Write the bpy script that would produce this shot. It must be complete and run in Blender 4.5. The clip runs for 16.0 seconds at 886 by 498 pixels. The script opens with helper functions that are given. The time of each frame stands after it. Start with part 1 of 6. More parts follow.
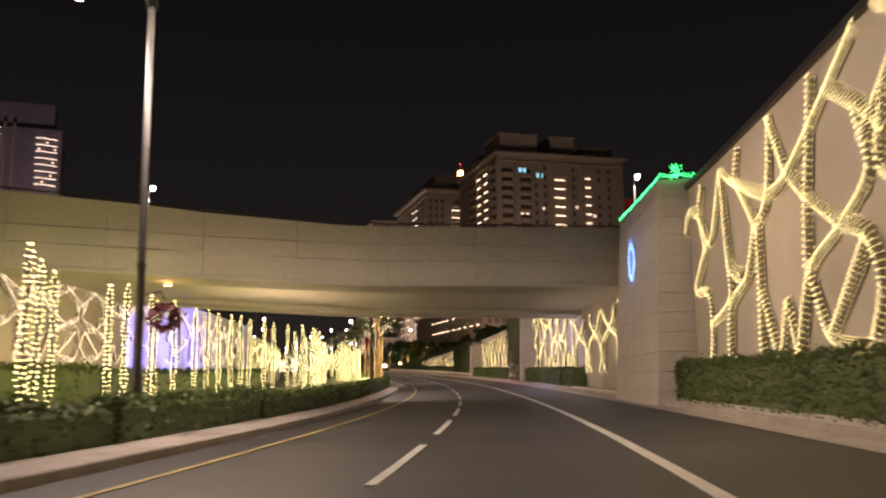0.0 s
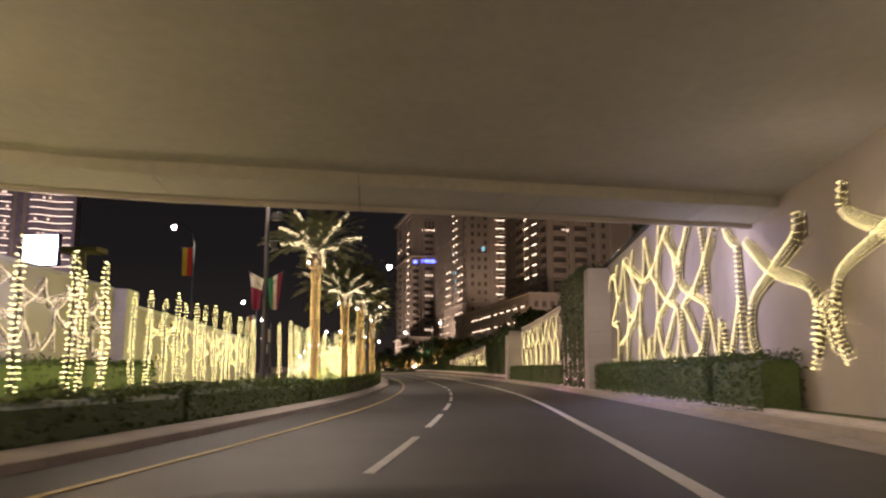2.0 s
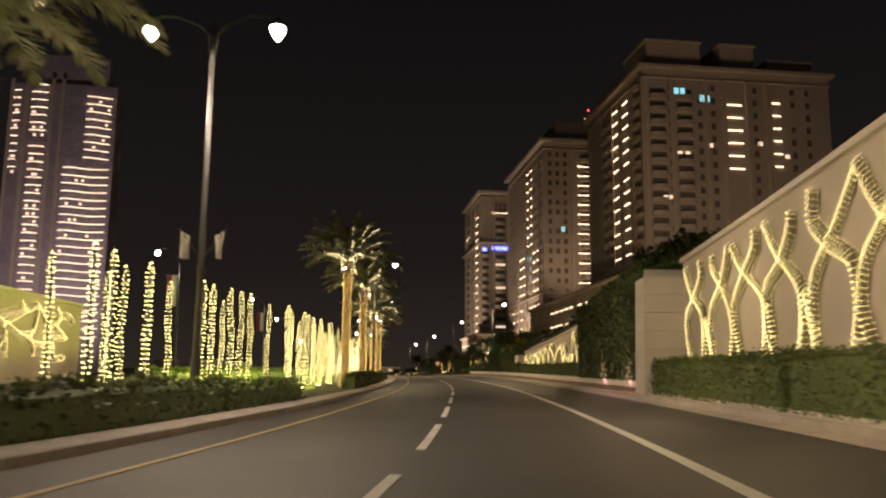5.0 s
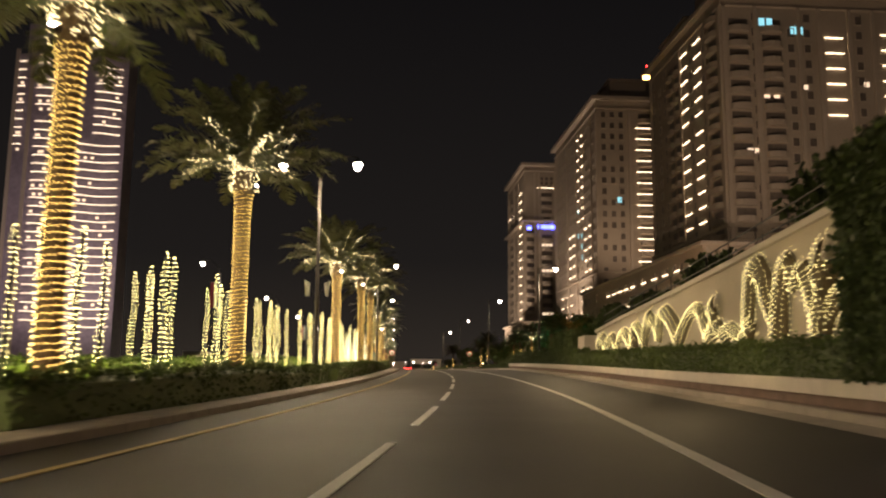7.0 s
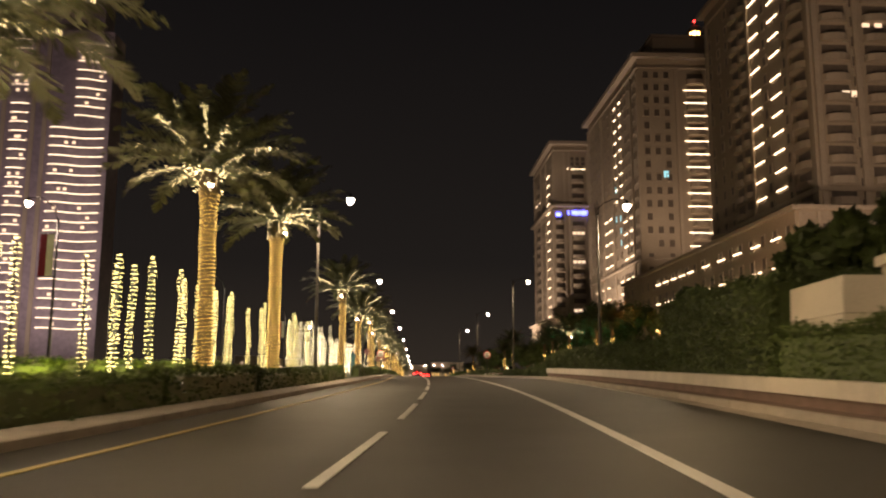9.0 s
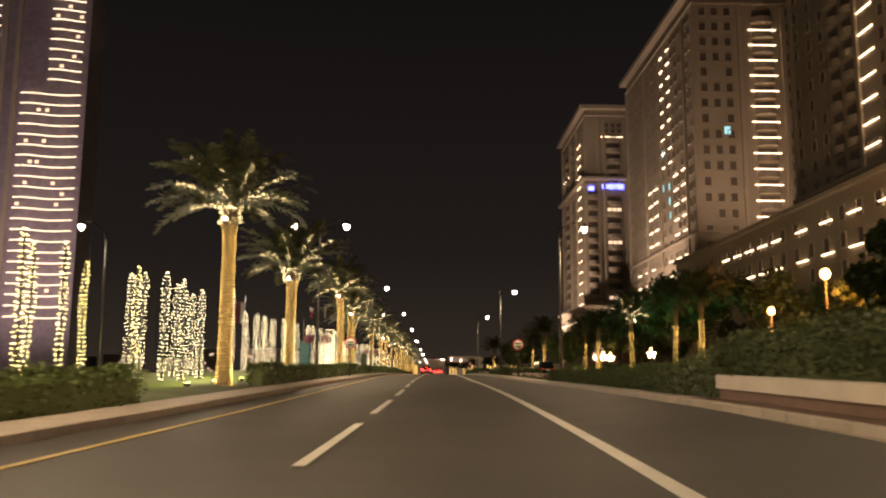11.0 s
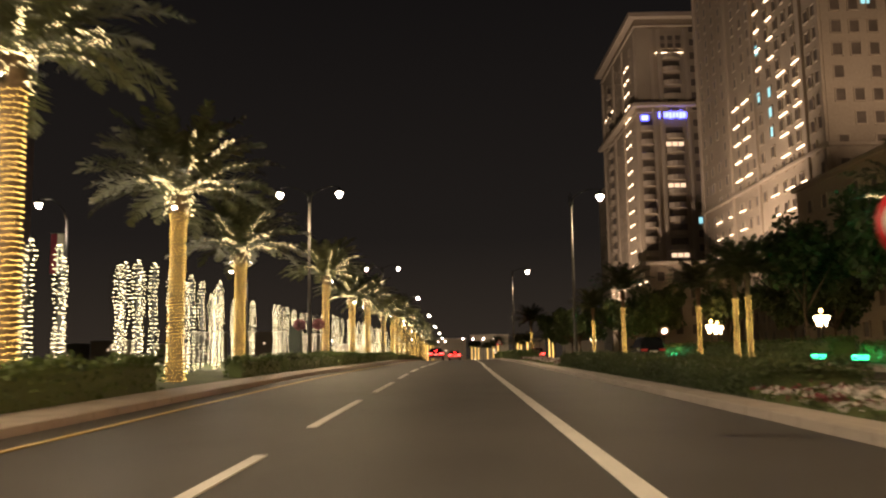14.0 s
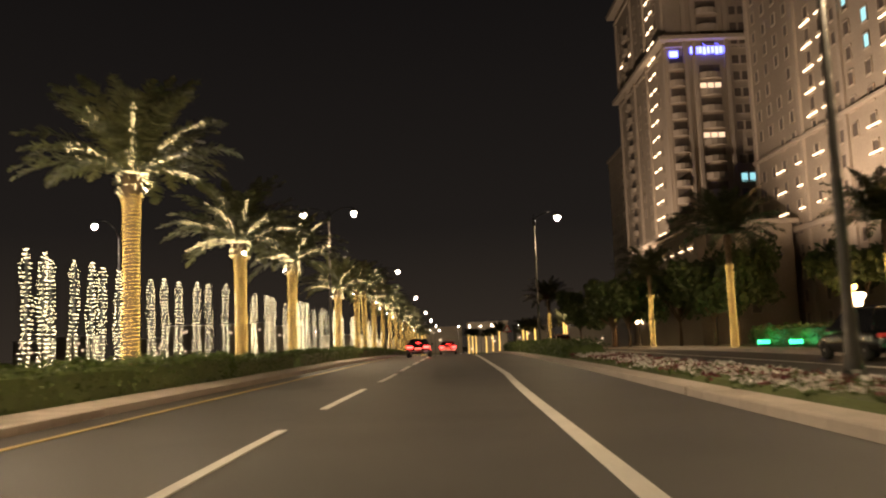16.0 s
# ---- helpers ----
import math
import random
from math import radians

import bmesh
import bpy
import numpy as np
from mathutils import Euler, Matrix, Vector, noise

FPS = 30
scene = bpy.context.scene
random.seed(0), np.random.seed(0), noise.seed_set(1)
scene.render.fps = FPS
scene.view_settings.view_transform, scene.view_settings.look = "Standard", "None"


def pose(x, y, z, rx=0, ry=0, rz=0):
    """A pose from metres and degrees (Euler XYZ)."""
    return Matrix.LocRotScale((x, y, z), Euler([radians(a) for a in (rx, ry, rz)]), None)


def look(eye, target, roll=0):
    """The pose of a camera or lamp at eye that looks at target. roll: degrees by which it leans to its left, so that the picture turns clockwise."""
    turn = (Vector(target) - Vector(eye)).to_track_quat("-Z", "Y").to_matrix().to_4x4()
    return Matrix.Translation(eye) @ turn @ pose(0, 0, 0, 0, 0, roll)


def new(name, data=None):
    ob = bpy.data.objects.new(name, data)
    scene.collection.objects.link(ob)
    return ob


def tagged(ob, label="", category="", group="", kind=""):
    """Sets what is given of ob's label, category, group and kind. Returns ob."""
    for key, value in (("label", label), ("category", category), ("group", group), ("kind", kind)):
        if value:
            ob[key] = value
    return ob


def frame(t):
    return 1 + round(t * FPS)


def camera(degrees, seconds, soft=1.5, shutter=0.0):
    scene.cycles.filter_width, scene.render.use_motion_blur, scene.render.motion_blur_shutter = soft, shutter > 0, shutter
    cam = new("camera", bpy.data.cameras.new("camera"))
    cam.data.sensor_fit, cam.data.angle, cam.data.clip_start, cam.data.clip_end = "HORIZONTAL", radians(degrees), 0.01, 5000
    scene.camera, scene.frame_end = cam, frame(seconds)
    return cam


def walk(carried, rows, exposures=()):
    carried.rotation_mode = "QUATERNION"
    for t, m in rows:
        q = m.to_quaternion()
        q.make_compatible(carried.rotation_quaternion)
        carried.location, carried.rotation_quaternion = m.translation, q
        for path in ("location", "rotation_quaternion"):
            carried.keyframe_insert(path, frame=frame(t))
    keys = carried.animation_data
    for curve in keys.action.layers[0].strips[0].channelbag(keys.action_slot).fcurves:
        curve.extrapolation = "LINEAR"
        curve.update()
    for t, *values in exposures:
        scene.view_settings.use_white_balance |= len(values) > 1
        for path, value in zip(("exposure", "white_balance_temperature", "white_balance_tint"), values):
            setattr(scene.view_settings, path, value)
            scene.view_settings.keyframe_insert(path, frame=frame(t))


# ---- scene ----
cam = camera(54.95, 16.0, soft=2.2, shutter=0.3)
# seconds, x, y, z, yaw, pitch, roll
PATH = [
    (0.0, 0.000, 0.000, 1.170, -15.78, 8.94, 0.81),
    (0.5, 3.276, 8.573, 1.169, -14.92, 8.98, 0.75),
    (1.0, 6.367, 17.000, 1.186, -14.05, 9.01, 0.70),
    (1.5, 9.240, 25.326, 1.249, -13.32, 9.10, 0.35),
    (2.0, 11.941, 33.615, 1.327, -12.61, 9.17, 0.03),
    (2.5, 14.473, 41.889, 1.411, -11.86, 9.27, -0.14),
    (3.0, 16.904, 50.111, 1.522, -10.94, 9.44, -0.17),
    (3.5, 19.224, 58.224, 1.650, -9.99, 9.60, -0.13),
    (4.0, 21.386, 66.336, 1.785, -9.03, 9.64, -0.27),
    (4.5, 23.188, 74.673, 1.936, -8.20, 9.54, -0.36),
    (5.0, 24.826, 83.101, 2.106, -7.41, 9.36, -0.47),
    (5.5, 26.451, 91.538, 2.276, -6.62, 9.17, -0.58),
    (6.0, 28.070, 99.981, 2.448, -5.84, 8.98, -0.67),
    (6.5, 29.657, 108.492, 2.621, -5.05, 8.74, -0.61),
    (7.0, 31.144, 117.141, 2.818, -4.34, 8.82, -0.46),
    (7.5, 32.522, 125.857, 3.038, -3.64, 8.87, -0.15),
    (8.0, 33.727, 134.598, 3.246, -3.07, 8.96, -0.09),
    (8.5, 34.818, 143.312, 3.468, -2.74, 8.95, -0.20),
    (9.0, 35.742, 152.016, 3.684, -2.63, 9.03, -0.18),
    (9.5, 36.466, 160.630, 3.901, -2.43, 9.01, -0.15),
    (10.0, 37.090, 169.202, 4.124, -2.06, 8.89, -0.22),
    (10.5, 37.704, 177.769, 4.346, -1.69, 8.76, -0.29),
    (11.0, 38.307, 186.334, 4.568, -1.30, 8.63, -0.36),
    (11.5, 38.803, 194.870, 4.773, -0.84, 8.51, -0.38),
    (12.0, 39.084, 203.356, 4.950, -0.35, 8.16, -0.20),
    (12.5, 39.307, 211.842, 5.123, -0.04, 7.89, 0.04),
    (13.0, 39.502, 220.451, 5.292, 0.13, 7.53, 0.25),
    (13.5, 39.663, 229.135, 5.420, 0.17, 7.33, 0.47),
    (14.0, 39.864, 237.865, 5.556, 0.16, 7.26, 0.90),
    (14.5, 40.028, 246.526, 5.685, 0.04, 7.26, 1.16),
    (15.0, 40.177, 255.133, 5.797, -0.05, 7.00, 1.48),
    (15.5, 40.378, 263.866, 5.910, -0.07, 6.79, 1.82),
    (16.0, 40.525, 272.626, 6.010, -0.11, 6.52, 2.10),
]
walk(cam, [(t, pose(x, y, z, 90 + pitch, roll, yaw)) for t, x, y, z, yaw, pitch, roll in PATH],
     exposures=[(0.0, 1.14, 6250, 27), (1.0, 1.14, 6200, 23), (1.5, 1.09, 6150, 21), (2.5, 1.14, 5950, 27), (3.0, 1.14, 6000, 21), (3.5, 1.14, 6150, 14), (4.1, 1.14, 6650, 16), (6.5, 1.29, 6650, 16), (7.5, 1.25, 6250, 15), (8.0, 1.16, 6000, 15), (9.0, 1.33, 6950, 18),
                (11.5, 1.33, 7100, 20), (12.5, 1.28, 6500, 17), (13.0, 1.2, 6250, 17), (13.6, 1.33, 6950, 18), (14.5, 1.33, 6900, 17), (15.0, 1.28, 6500, 16), (15.5, 1.2, 5950, 16), (16.0, 1.33, 7000, 17)])

# ---- night sky and exposure ----
world = bpy.data.worlds.new("night")
scene.world = world
world.use_nodes = True
wn = world.node_tree
bg = wn.nodes["Background"]
sky_co = wn.nodes.new("ShaderNodeTexCoord")
sky_sep = wn.nodes.new("ShaderNodeSeparateXYZ")
sky_ramp = wn.nodes.new("ShaderNodeValToRGB")
wn.links.new(sky_co.outputs["Generated"], sky_sep.inputs[0])
wn.links.new(sky_sep.outputs["Z"], sky_ramp.inputs[0])
wn.links.new(sky_ramp.outputs[0], bg.inputs["Color"])
sky_ramp.color_ramp.elements[0].position, sky_ramp.color_ramp.elements[0].color = 0.0, (0.022, 0.0178, 0.0135, 1)
sky_ramp.color_ramp.elements[1].position, sky_ramp.color_ramp.elements[1].color = 0.5, (0.0032, 0.003, 0.0033, 1)
sky_mid = sky_ramp.color_ramp.elements.new(0.14)
sky_mid.color = (0.0095, 0.0083, 0.0074, 1)
bg.inputs["Strength"].default_value = 0.54
scene.view_settings.exposure = 0.85

# ---- the road's line ----
DC = (1.2018, 2.0511, 3.9875, -17.5431, 15.153, 33.9267)
GROUND = [(-400, 0.0), (-20, 0.0), (0, 0.0), (20, 0.05), (40, 0.23), (60, 0.52), (80, 0.87), (100, 1.28), (120, 1.74), (140, 2.22), (160, 2.75), (180, 3.29),
          (200, 3.74), (220, 4.13), (240, 4.44), (260, 4.73), (280, 4.92), (300, 5.06), (330, 5.22), (360, 5.2), (400, 4.7), (460, 3.6), (600, 2.4), (3000, 2.0)]
GY, GZ = [a for a, b in GROUND], [b for a, b in GROUND]


def gz(y):
    return float(np.mean([np.interp(y + d, GY, GZ) for d in (-10, -5, 0, 5, 10)]))


def dx(y):
    """x of the dashed lane line at y."""
    yc = min(max(y, 0.0), 300.0)
    w = (yc - 150) / 150
    x = 0.0
    for c in DC:
        x = x * w + c
    if y < 0:
        x += y * 0.365
    if y > 300:
        x += (y - 300) * 0.018
    return x


def road(y, u, h=0.0):
    """The point u metres to the right of the dashed line, h above the ground."""
    s = dx(y + 0.5) - dx(y - 0.5)
    n = math.hypot(1, s)
    return Vector((dx(y) + u / n, y - u * s / n, gz(y) + h))


def heading(y):
    return math.degrees(math.atan2(-(dx(y + 1) - dx(y - 1)), 2))


def bank(y):
    """How much the right shoulder is raised at its kerb."""
    return 0.24 * min(max((235 - y) / 35, 0), 1)


# ---- materials ----
def material(name, base, rough=0.7, metal=0.0, var=0.25, scale=3.0, fine=40.0, bump=0.15, second=None, emit=None, strength=0.0, island=0.0, obj=0.0, coat=0.0, trans=0.0):
    m = bpy.data.materials.new(name)
    m.use_nodes = True
    nt = m.node_tree
    b = nt.nodes["Principled BSDF"]
    b.inputs["Roughness"].default_value = rough
    b.inputs["Metallic"].default_value = metal
    b.inputs["Coat Weight"].default_value = coat
    b.inputs["Transmission Weight"].default_value = trans
    if emit:
        b.inputs["Emission Color"].default_value = (*emit, 1)
        b.inputs["Emission Strength"].default_value = strength
    if var <= 0 and not second:
        b.inputs["Base Color"].default_value = (*base, 1)
        return m
    co = nt.nodes.new("ShaderNodeTexCoord")
    big = nt.nodes.new("ShaderNodeTexNoise")
    big.inputs["Scale"].default_value, big.inputs["Detail"].default_value = 1.0 / scale, 4
    small = nt.nodes.new("ShaderNodeTexNoise")
    small.inputs["Scale"].default_value, small.inputs["Detail"].default_value = fine, 3
    geo = nt.nodes.new("ShaderNodeNewGeometry")
    nt.links.new(geo.outputs["Position"], big.inputs["Vector"])
    nt.links.new(geo.outputs["Position"], small.inputs["Vector"])
    mix = nt.nodes.new("ShaderNodeMix")
    mix.data_type = "RGBA"
    lo = second or tuple(c * (1 - var) for c in base)
    mix.inputs["A"].default_value, mix.inputs["B"].default_value = (*lo, 1), (*[min(c * (1 + var), 1) for c in base], 1)
    add = nt.nodes.new("ShaderNodeMath")
    add.operation = "ADD"
    nt.links.new(big.outputs[0], add.inputs[0])
    last = small.outputs[0]
    if island or obj:
        info = geo.outputs["Random Per Island"]
        if obj:
            info = nt.nodes.new("ShaderNodeObjectInfo").outputs["Random"]
        k = nt.nodes.new("ShaderNodeMath")
        k.operation = "MULTIPLY_ADD"
        k.inputs[1].default_value = island or obj
        nt.links.new(info, k.inputs[0])
        nt.links.new(small.outputs[0], k.inputs[2])
        last = k.outputs[0]
    nt.links.new(last, add.inputs[1])
    mp = nt.nodes.new("ShaderNodeMapRange")
    mp.inputs["From Min"].default_value, mp.inputs["From Max"].default_value = 0.65, 1.35 + (island or obj)
    nt.links.new(add.outputs[0], mp.inputs["Value"])
    nt.links.new(mp.outputs[0], mix.inputs["Factor"])
    nt.links.new(mix.outputs["Result"], b.inputs["Base Color"])
    if bump:
        bp = nt.nodes.new("ShaderNodeBump")
        bp.inputs["Strength"].default_value, bp.inputs["Distance"].default_value = bump, 0.02
        nt.links.new(small.outputs[0], bp.inputs["Height"])
        nt.links.new(bp.outputs[0], b.inputs["Normal"])
    return m


def glow(name, colour, strength, sampled=True):
    m = bpy.data.materials.new(name)
    m.use_nodes = True
    nt = m.node_tree
    b = nt.nodes["Principled BSDF"]
    b.inputs["Base Color"].default_value = (*colour, 1)
    b.inputs["Roughness"].default_value = 0.4
    b.inputs["Emission Color"].default_value = (*colour, 1)
    b.inputs["Emission Strength"].default_value = strength
    if not sampled:
        m.cycles.emission_sampling = "NONE"
    return m


M_ASPHALT = material("asphalt", (0.055, 0.052, 0.05), 0.62, var=0.3, scale=2.5, fine=60, bump=0.35)
M_LAWN = material("lawn", (0.075, 0.095, 0.03), 0.9, var=0.5, scale=1.5, fine=25, bump=0.6)
M_PAINT = material("road_paint", (0.7, 0.69, 0.66), 0.6, var=0.15, scale=0.8, fine=25, bump=0.1)
M_YELLOW = material("yellow_paint", (0.5, 0.38, 0.15), 0.6, var=0.2, scale=0.8, fine=25, bump=0.1)
M_KERB = material("kerb_stone", (0.42, 0.37, 0.33), 0.8, var=0.2, scale=0.9, fine=30, bump=0.2, obj=0.3)
M_FOOT = material("pale_limestone_paving", (0.68, 0.62, 0.57), 0.75, var=0.16, scale=0.7, fine=30, bump=0.15)
M_DARKRED = material("dark_red", (0.2, 0.13, 0.11), 0.8, var=0.25, scale=0.6, fine=30, bump=0.2)
M_PAVE = material("paving", (0.44, 0.39, 0.35), 0.8, var=0.25, scale=0.7, fine=30, bump=0.2)
M_STONE = material("pale_stone_cladding", (0.55, 0.5, 0.46), 0.75, var=0.14, scale=1.2, fine=25, bump=0.12, obj=0.2)
M_PLASTER = material("beige_render", (0.5, 0.44, 0.37), 0.85, var=0.14, scale=2.0, fine=30, bump=0.12)
M_CONCRETE = material("concrete", (0.5, 0.48, 0.43), 0.8, var=0.1, scale=3.5, fine=5, bump=0.05)
M_DARKMETAL = material("dark_metal", (0.06, 0.06, 0.055), 0.45, metal=0.6, var=0.2, scale=0.6, bump=0.05)
M_POLE = material("painted_pole", (0.05, 0.047, 0.045), 0.4, metal=0.3, var=0.15, scale=0.6, bump=0.05)
M_HEDGE = material("hedge_leaf", (0.085, 0.125, 0.035), 0.6, var=0.4, scale=0.5, fine=12, bump=0.2, island=0.4)
M_IVY = material("ivy_leaf", (0.07, 0.1, 0.034), 0.6, var=0.45, scale=0.8, fine=10, bump=0.2, island=0.5)
M_FROND = material("palm_frond", (0.085, 0.092, 0.04), 0.55, var=0.4, scale=0.7, fine=8, bump=0.1, island=0.4)
M_TRUNK = material("palm_bark", (0.16, 0.11, 0.07), 0.9, var=0.4, scale=0.3, fine=14, bump=0.8)
M_WIRE = material("green_wire", (0.02, 0.025, 0.015), 0.6, var=0.0)
M_BULB = glow("warm_bulb", (1.0, 0.84, 0.3), 5.0, False)
M_NET = glow("net_bulb", (1.0, 0.82, 0.32), 1.5, False)
M_CROWN = glow("crown_bulb", (1.0, 0.8, 0.38), 3.8, False)
M_BULB_GOLD = glow("gold_bulb", (1.0, 0.63, 0.15), 3.3, False)
M_BULB_WHITE = glow("white_bulb", (1.0, 0.86, 0.5), 5.0, False)
M_BULB_FAR = glow("dim_warm_bulb", (1.0, 0.8, 0.45), 1.3, False)
M_LAMPGLASS = glow("street_lamp_glass", (1.0, 0.88, 0.68), 40.0, False)
M_AMBER = glow("amber_lamp_glass", (1.0, 0.55, 0.16), 7.0, False)
M_LANTERN = glow("lantern_glass", (1.0, 0.78, 0.45), 5.0, False)
M_BAR = glow("warm_light_bar", (1.0, 0.76, 0.5), 2.5, False)
M_DIM = glow("dim_window", (1.0, 0.75, 0.5), 0.45, False)
M_BLUE = glow("blue_light", (0.06, 0.08, 1.0), 6.0, False)
M_SKYBLUE = glow("pale_blue_bulb", (0.16, 0.42, 1.0), 3.0, False)
M_CYAN = glow("cyan_window", (0.3, 0.75, 0.85), 0.45, False)
M_GREEN = glow("green_light", (0.0, 0.8, 0.3), 2.0, False)
M_GREEN_BULB = glow("green_bulb", (0.02, 1.0, 0.2), 3.0, False)
M_RED = glow("red_light", (1.0, 0.03, 0.025), 9.0)
M_SCREEN = glow("screen", (0.55, 0.68, 1.0), 6.0, False)
M_TOWER = material("tower_stone", (0.4, 0.335, 0.245), 0.85, var=0.14, scale=8.0, fine=3, bump=0.05)
M_TRIM = material("pale_tower_trim", (0.44, 0.37, 0.275), 0.8, var=0.12, scale=5.0, fine=4, bump=0.05)
M_FLOWER_WHITE = material("white_petals", (0.7, 0.66, 0.66), 0.6, var=0.15, scale=0.4, fine=20, bump=0.0, island=0.3)
M_FLOWER_RED = material("red_petals", (0.16, 0.035, 0.045), 0.6, var=0.4, scale=0.4, fine=20, bump=0.0, island=0.4)
M_CARPAINT = material("black_car_paint", (0.012, 0.012, 0.014), 0.25, metal=0.2, var=0.0, coat=1.0)
M_SILVER = material("silver_car_paint", (0.4, 0.41, 0.43), 0.3, metal=0.7, var=0.0, coat=1.0)
M_GLASS = material("dark_car_glass", (0.012, 0.013, 0.015), 0.05, var=0.0, coat=0.5)
M_RUBBER = material("tyre_rubber", (0.015, 0.015, 0.015), 0.85, var=0.3, scale=0.1, fine=30, bump=0.2)
M_RIM = material("alloy_rim", (0.35, 0.35, 0.36), 0.3, metal=0.9, var=0.1, scale=0.1, bump=0.0)
M_PLATE = material("white_plate", (0.7, 0.7, 0.68), 0.5, var=0.05, scale=0.1, bump=0.0)
M_SIGNRED = material("red_sign_film", (0.6, 0.02, 0.03), 0.4, var=0.05, scale=0.3, bump=0.0)
M_SIGNWHITE = material("white_sign_film", (0.8, 0.8, 0.78), 0.4, var=0.05, scale=0.3, bump=0.0)
M_SIGNBLACK = material("black_sign_film", (0.02, 0.02, 0.02), 0.5, var=0.0)
M_MAROON = material("maroon_cloth", (0.22, 0.02, 0.05), 0.8, var=0.15, scale=0.3, bump=0.1)
M_WHITECLOTH = material("white_cloth", (0.75, 0.74, 0.72), 0.8, var=0.08, scale=0.3, bump=0.1)
M_DRYNET = material("unlit_net", (0.12, 0.095, 0.055), 0.9, var=0.3, scale=0.4, bump=0.2)
M_TOWER_DARK = material("tower_glass", (0.14, 0.115, 0.09), 0.35, var=0.3, scale=6.0, fine=1, bump=0.0)


# ---- builders ----
def bake(bm, name, mat, smooth=False):
    me = bpy.data.meshes.new(name)
    bm.to_mesh(me)
    bm.free()
    if mat is not None:
        me.materials.append(mat)
    if smooth:
        me.polygons.foreach_set("use_smooth", [True] * len(me.polygons))
    return me


def solid(verts, faces, name, mat, smooth=False):
    me = bpy.data.meshes.new(name)
    me.from_pydata([tuple(v) for v in verts], [], faces)
    me.validate()
    me.update()
    if mat is not None:
        me.materials.append(mat)
    if smooth:
        me.polygons.foreach_set("use_smooth", [True] * len(me.polygons))
    return me


def thing(name, at, label, category, group="", kind="", rz=0.0):
    ob = new(name)
    ob.empty_display_size = 0.2
    ob.matrix_basis = pose(*at, 0, 0, rz)
    return tagged(ob, label, category, group, kind)


def part(name, mesh, parent, label="", m=None):
    """One mesh under a thing or under a part; its coordinates are the parent's."""
    ob = new(name, mesh)
    if parent is not None:
        ob.parent = parent
    if m is not None:
        ob.matrix_basis = m
    return tagged(ob, label) if label else ob


def structure(name, mesh, label, category):
    return tagged(new(name, mesh), label, category, kind="structure")


def add_box(bm, lo, hi, m=None, bevel=0.0):
    r = bmesh.ops.create_cube(bm, size=1.0)
    vs = r["verts"]
    c, s = [(a + b) / 2 for a, b in zip(lo, hi)], [b - a for a, b in zip(lo, hi)]
    bmesh.ops.transform(bm, matrix=(m or Matrix()) @ Matrix.Translation(c) @ Matrix.Diagonal((*s, 1)), verts=vs)
    if bevel:
        es = list({e for v in vs for e in v.link_edges})
        bmesh.ops.bevel(bm, geom=es, offset=bevel, segments=1, affect="EDGES")


def box_mesh(lo, hi, mat, name="block", bevel=0.0):
    bm = bmesh.new()
    add_box(bm, lo, hi, bevel=bevel)
    return bake(bm, name, mat)


def tube_data(points, radii, sides=8, close=True):
    vs, fs = [], []
    n = len(points)
    for i, p in enumerate(points):
        a, b = points[max(i - 1, 0)], points[min(i + 1, n - 1)]
        w = (Vector(b) - Vector(a)).normalized()
        q = w.to_track_quat("Z", "Y")
        for k in range(sides):
            t = 2 * math.pi * k / sides
            vs.append(Vector(p) + q @ Vector((math.cos(t) * radii[i], math.sin(t) * radii[i], 0)))
    for i in range(n - 1):
        for k in range(sides):
            a, b = i * sides + k, i * sides + (k + 1) % sides
            fs.append((a, b, b + sides, a + sides))
    if close:
        fs.append(tuple(reversed(range(sides))))
        fs.append(tuple((n - 1) * sides + k for k in range(sides)))
    return vs, fs


def tube(points, radii, name, mat, sides=8):
    if not hasattr(radii, "__len__"):
        radii = [radii] * len(points)
    vs, fs = tube_data(points, radii, sides)
    return solid(vs, fs, name, mat, True)


def lathe(profile, name, mat, sides=16):
    vs, fs = [], []
    for r, z in profile:
        for k in range(sides):
            t = 2 * math.pi * k / sides
            vs.append((r * math.cos(t), r * math.sin(t), z))
    for i in range(len(profile) - 1):
        for k in range(sides):
            a, b = i * sides + k, i * sides + (k + 1) % sides
            fs.append((a, b, b + sides, a + sides))
    fs.append(tuple(reversed(range(sides))))
    fs.append(tuple((len(profile) - 1) * sides + k for k in range(sides)))
    return solid(vs, fs, name, mat, True)


OCTA = [(1, 0, 0), (-1, 0, 0), (0, 1, 0), (0, -1, 0), (0, 0, 1), (0, 0, -1)]
OCTF = [(0, 2, 4), (2, 1, 4), (1, 3, 4), (3, 0, 4), (2, 0, 5), (1, 2, 5), (3, 1, 5), (0, 3, 5)]


def bulbs(points, r, name, mat):
    vs, fs = [], []
    for p in points:
        o = len(vs)
        vs += [(p[0] + a * r, p[1] + b * r, p[2] + c * r) for a, b, c in OCTA]
        fs += [(a + o, b + o, c + o) for a, b, c in OCTF]
    me = bpy.data.meshes.new(name)
    me.from_pydata(vs, [], fs)
    me.update()
    me.materials.append(mat)
    return me


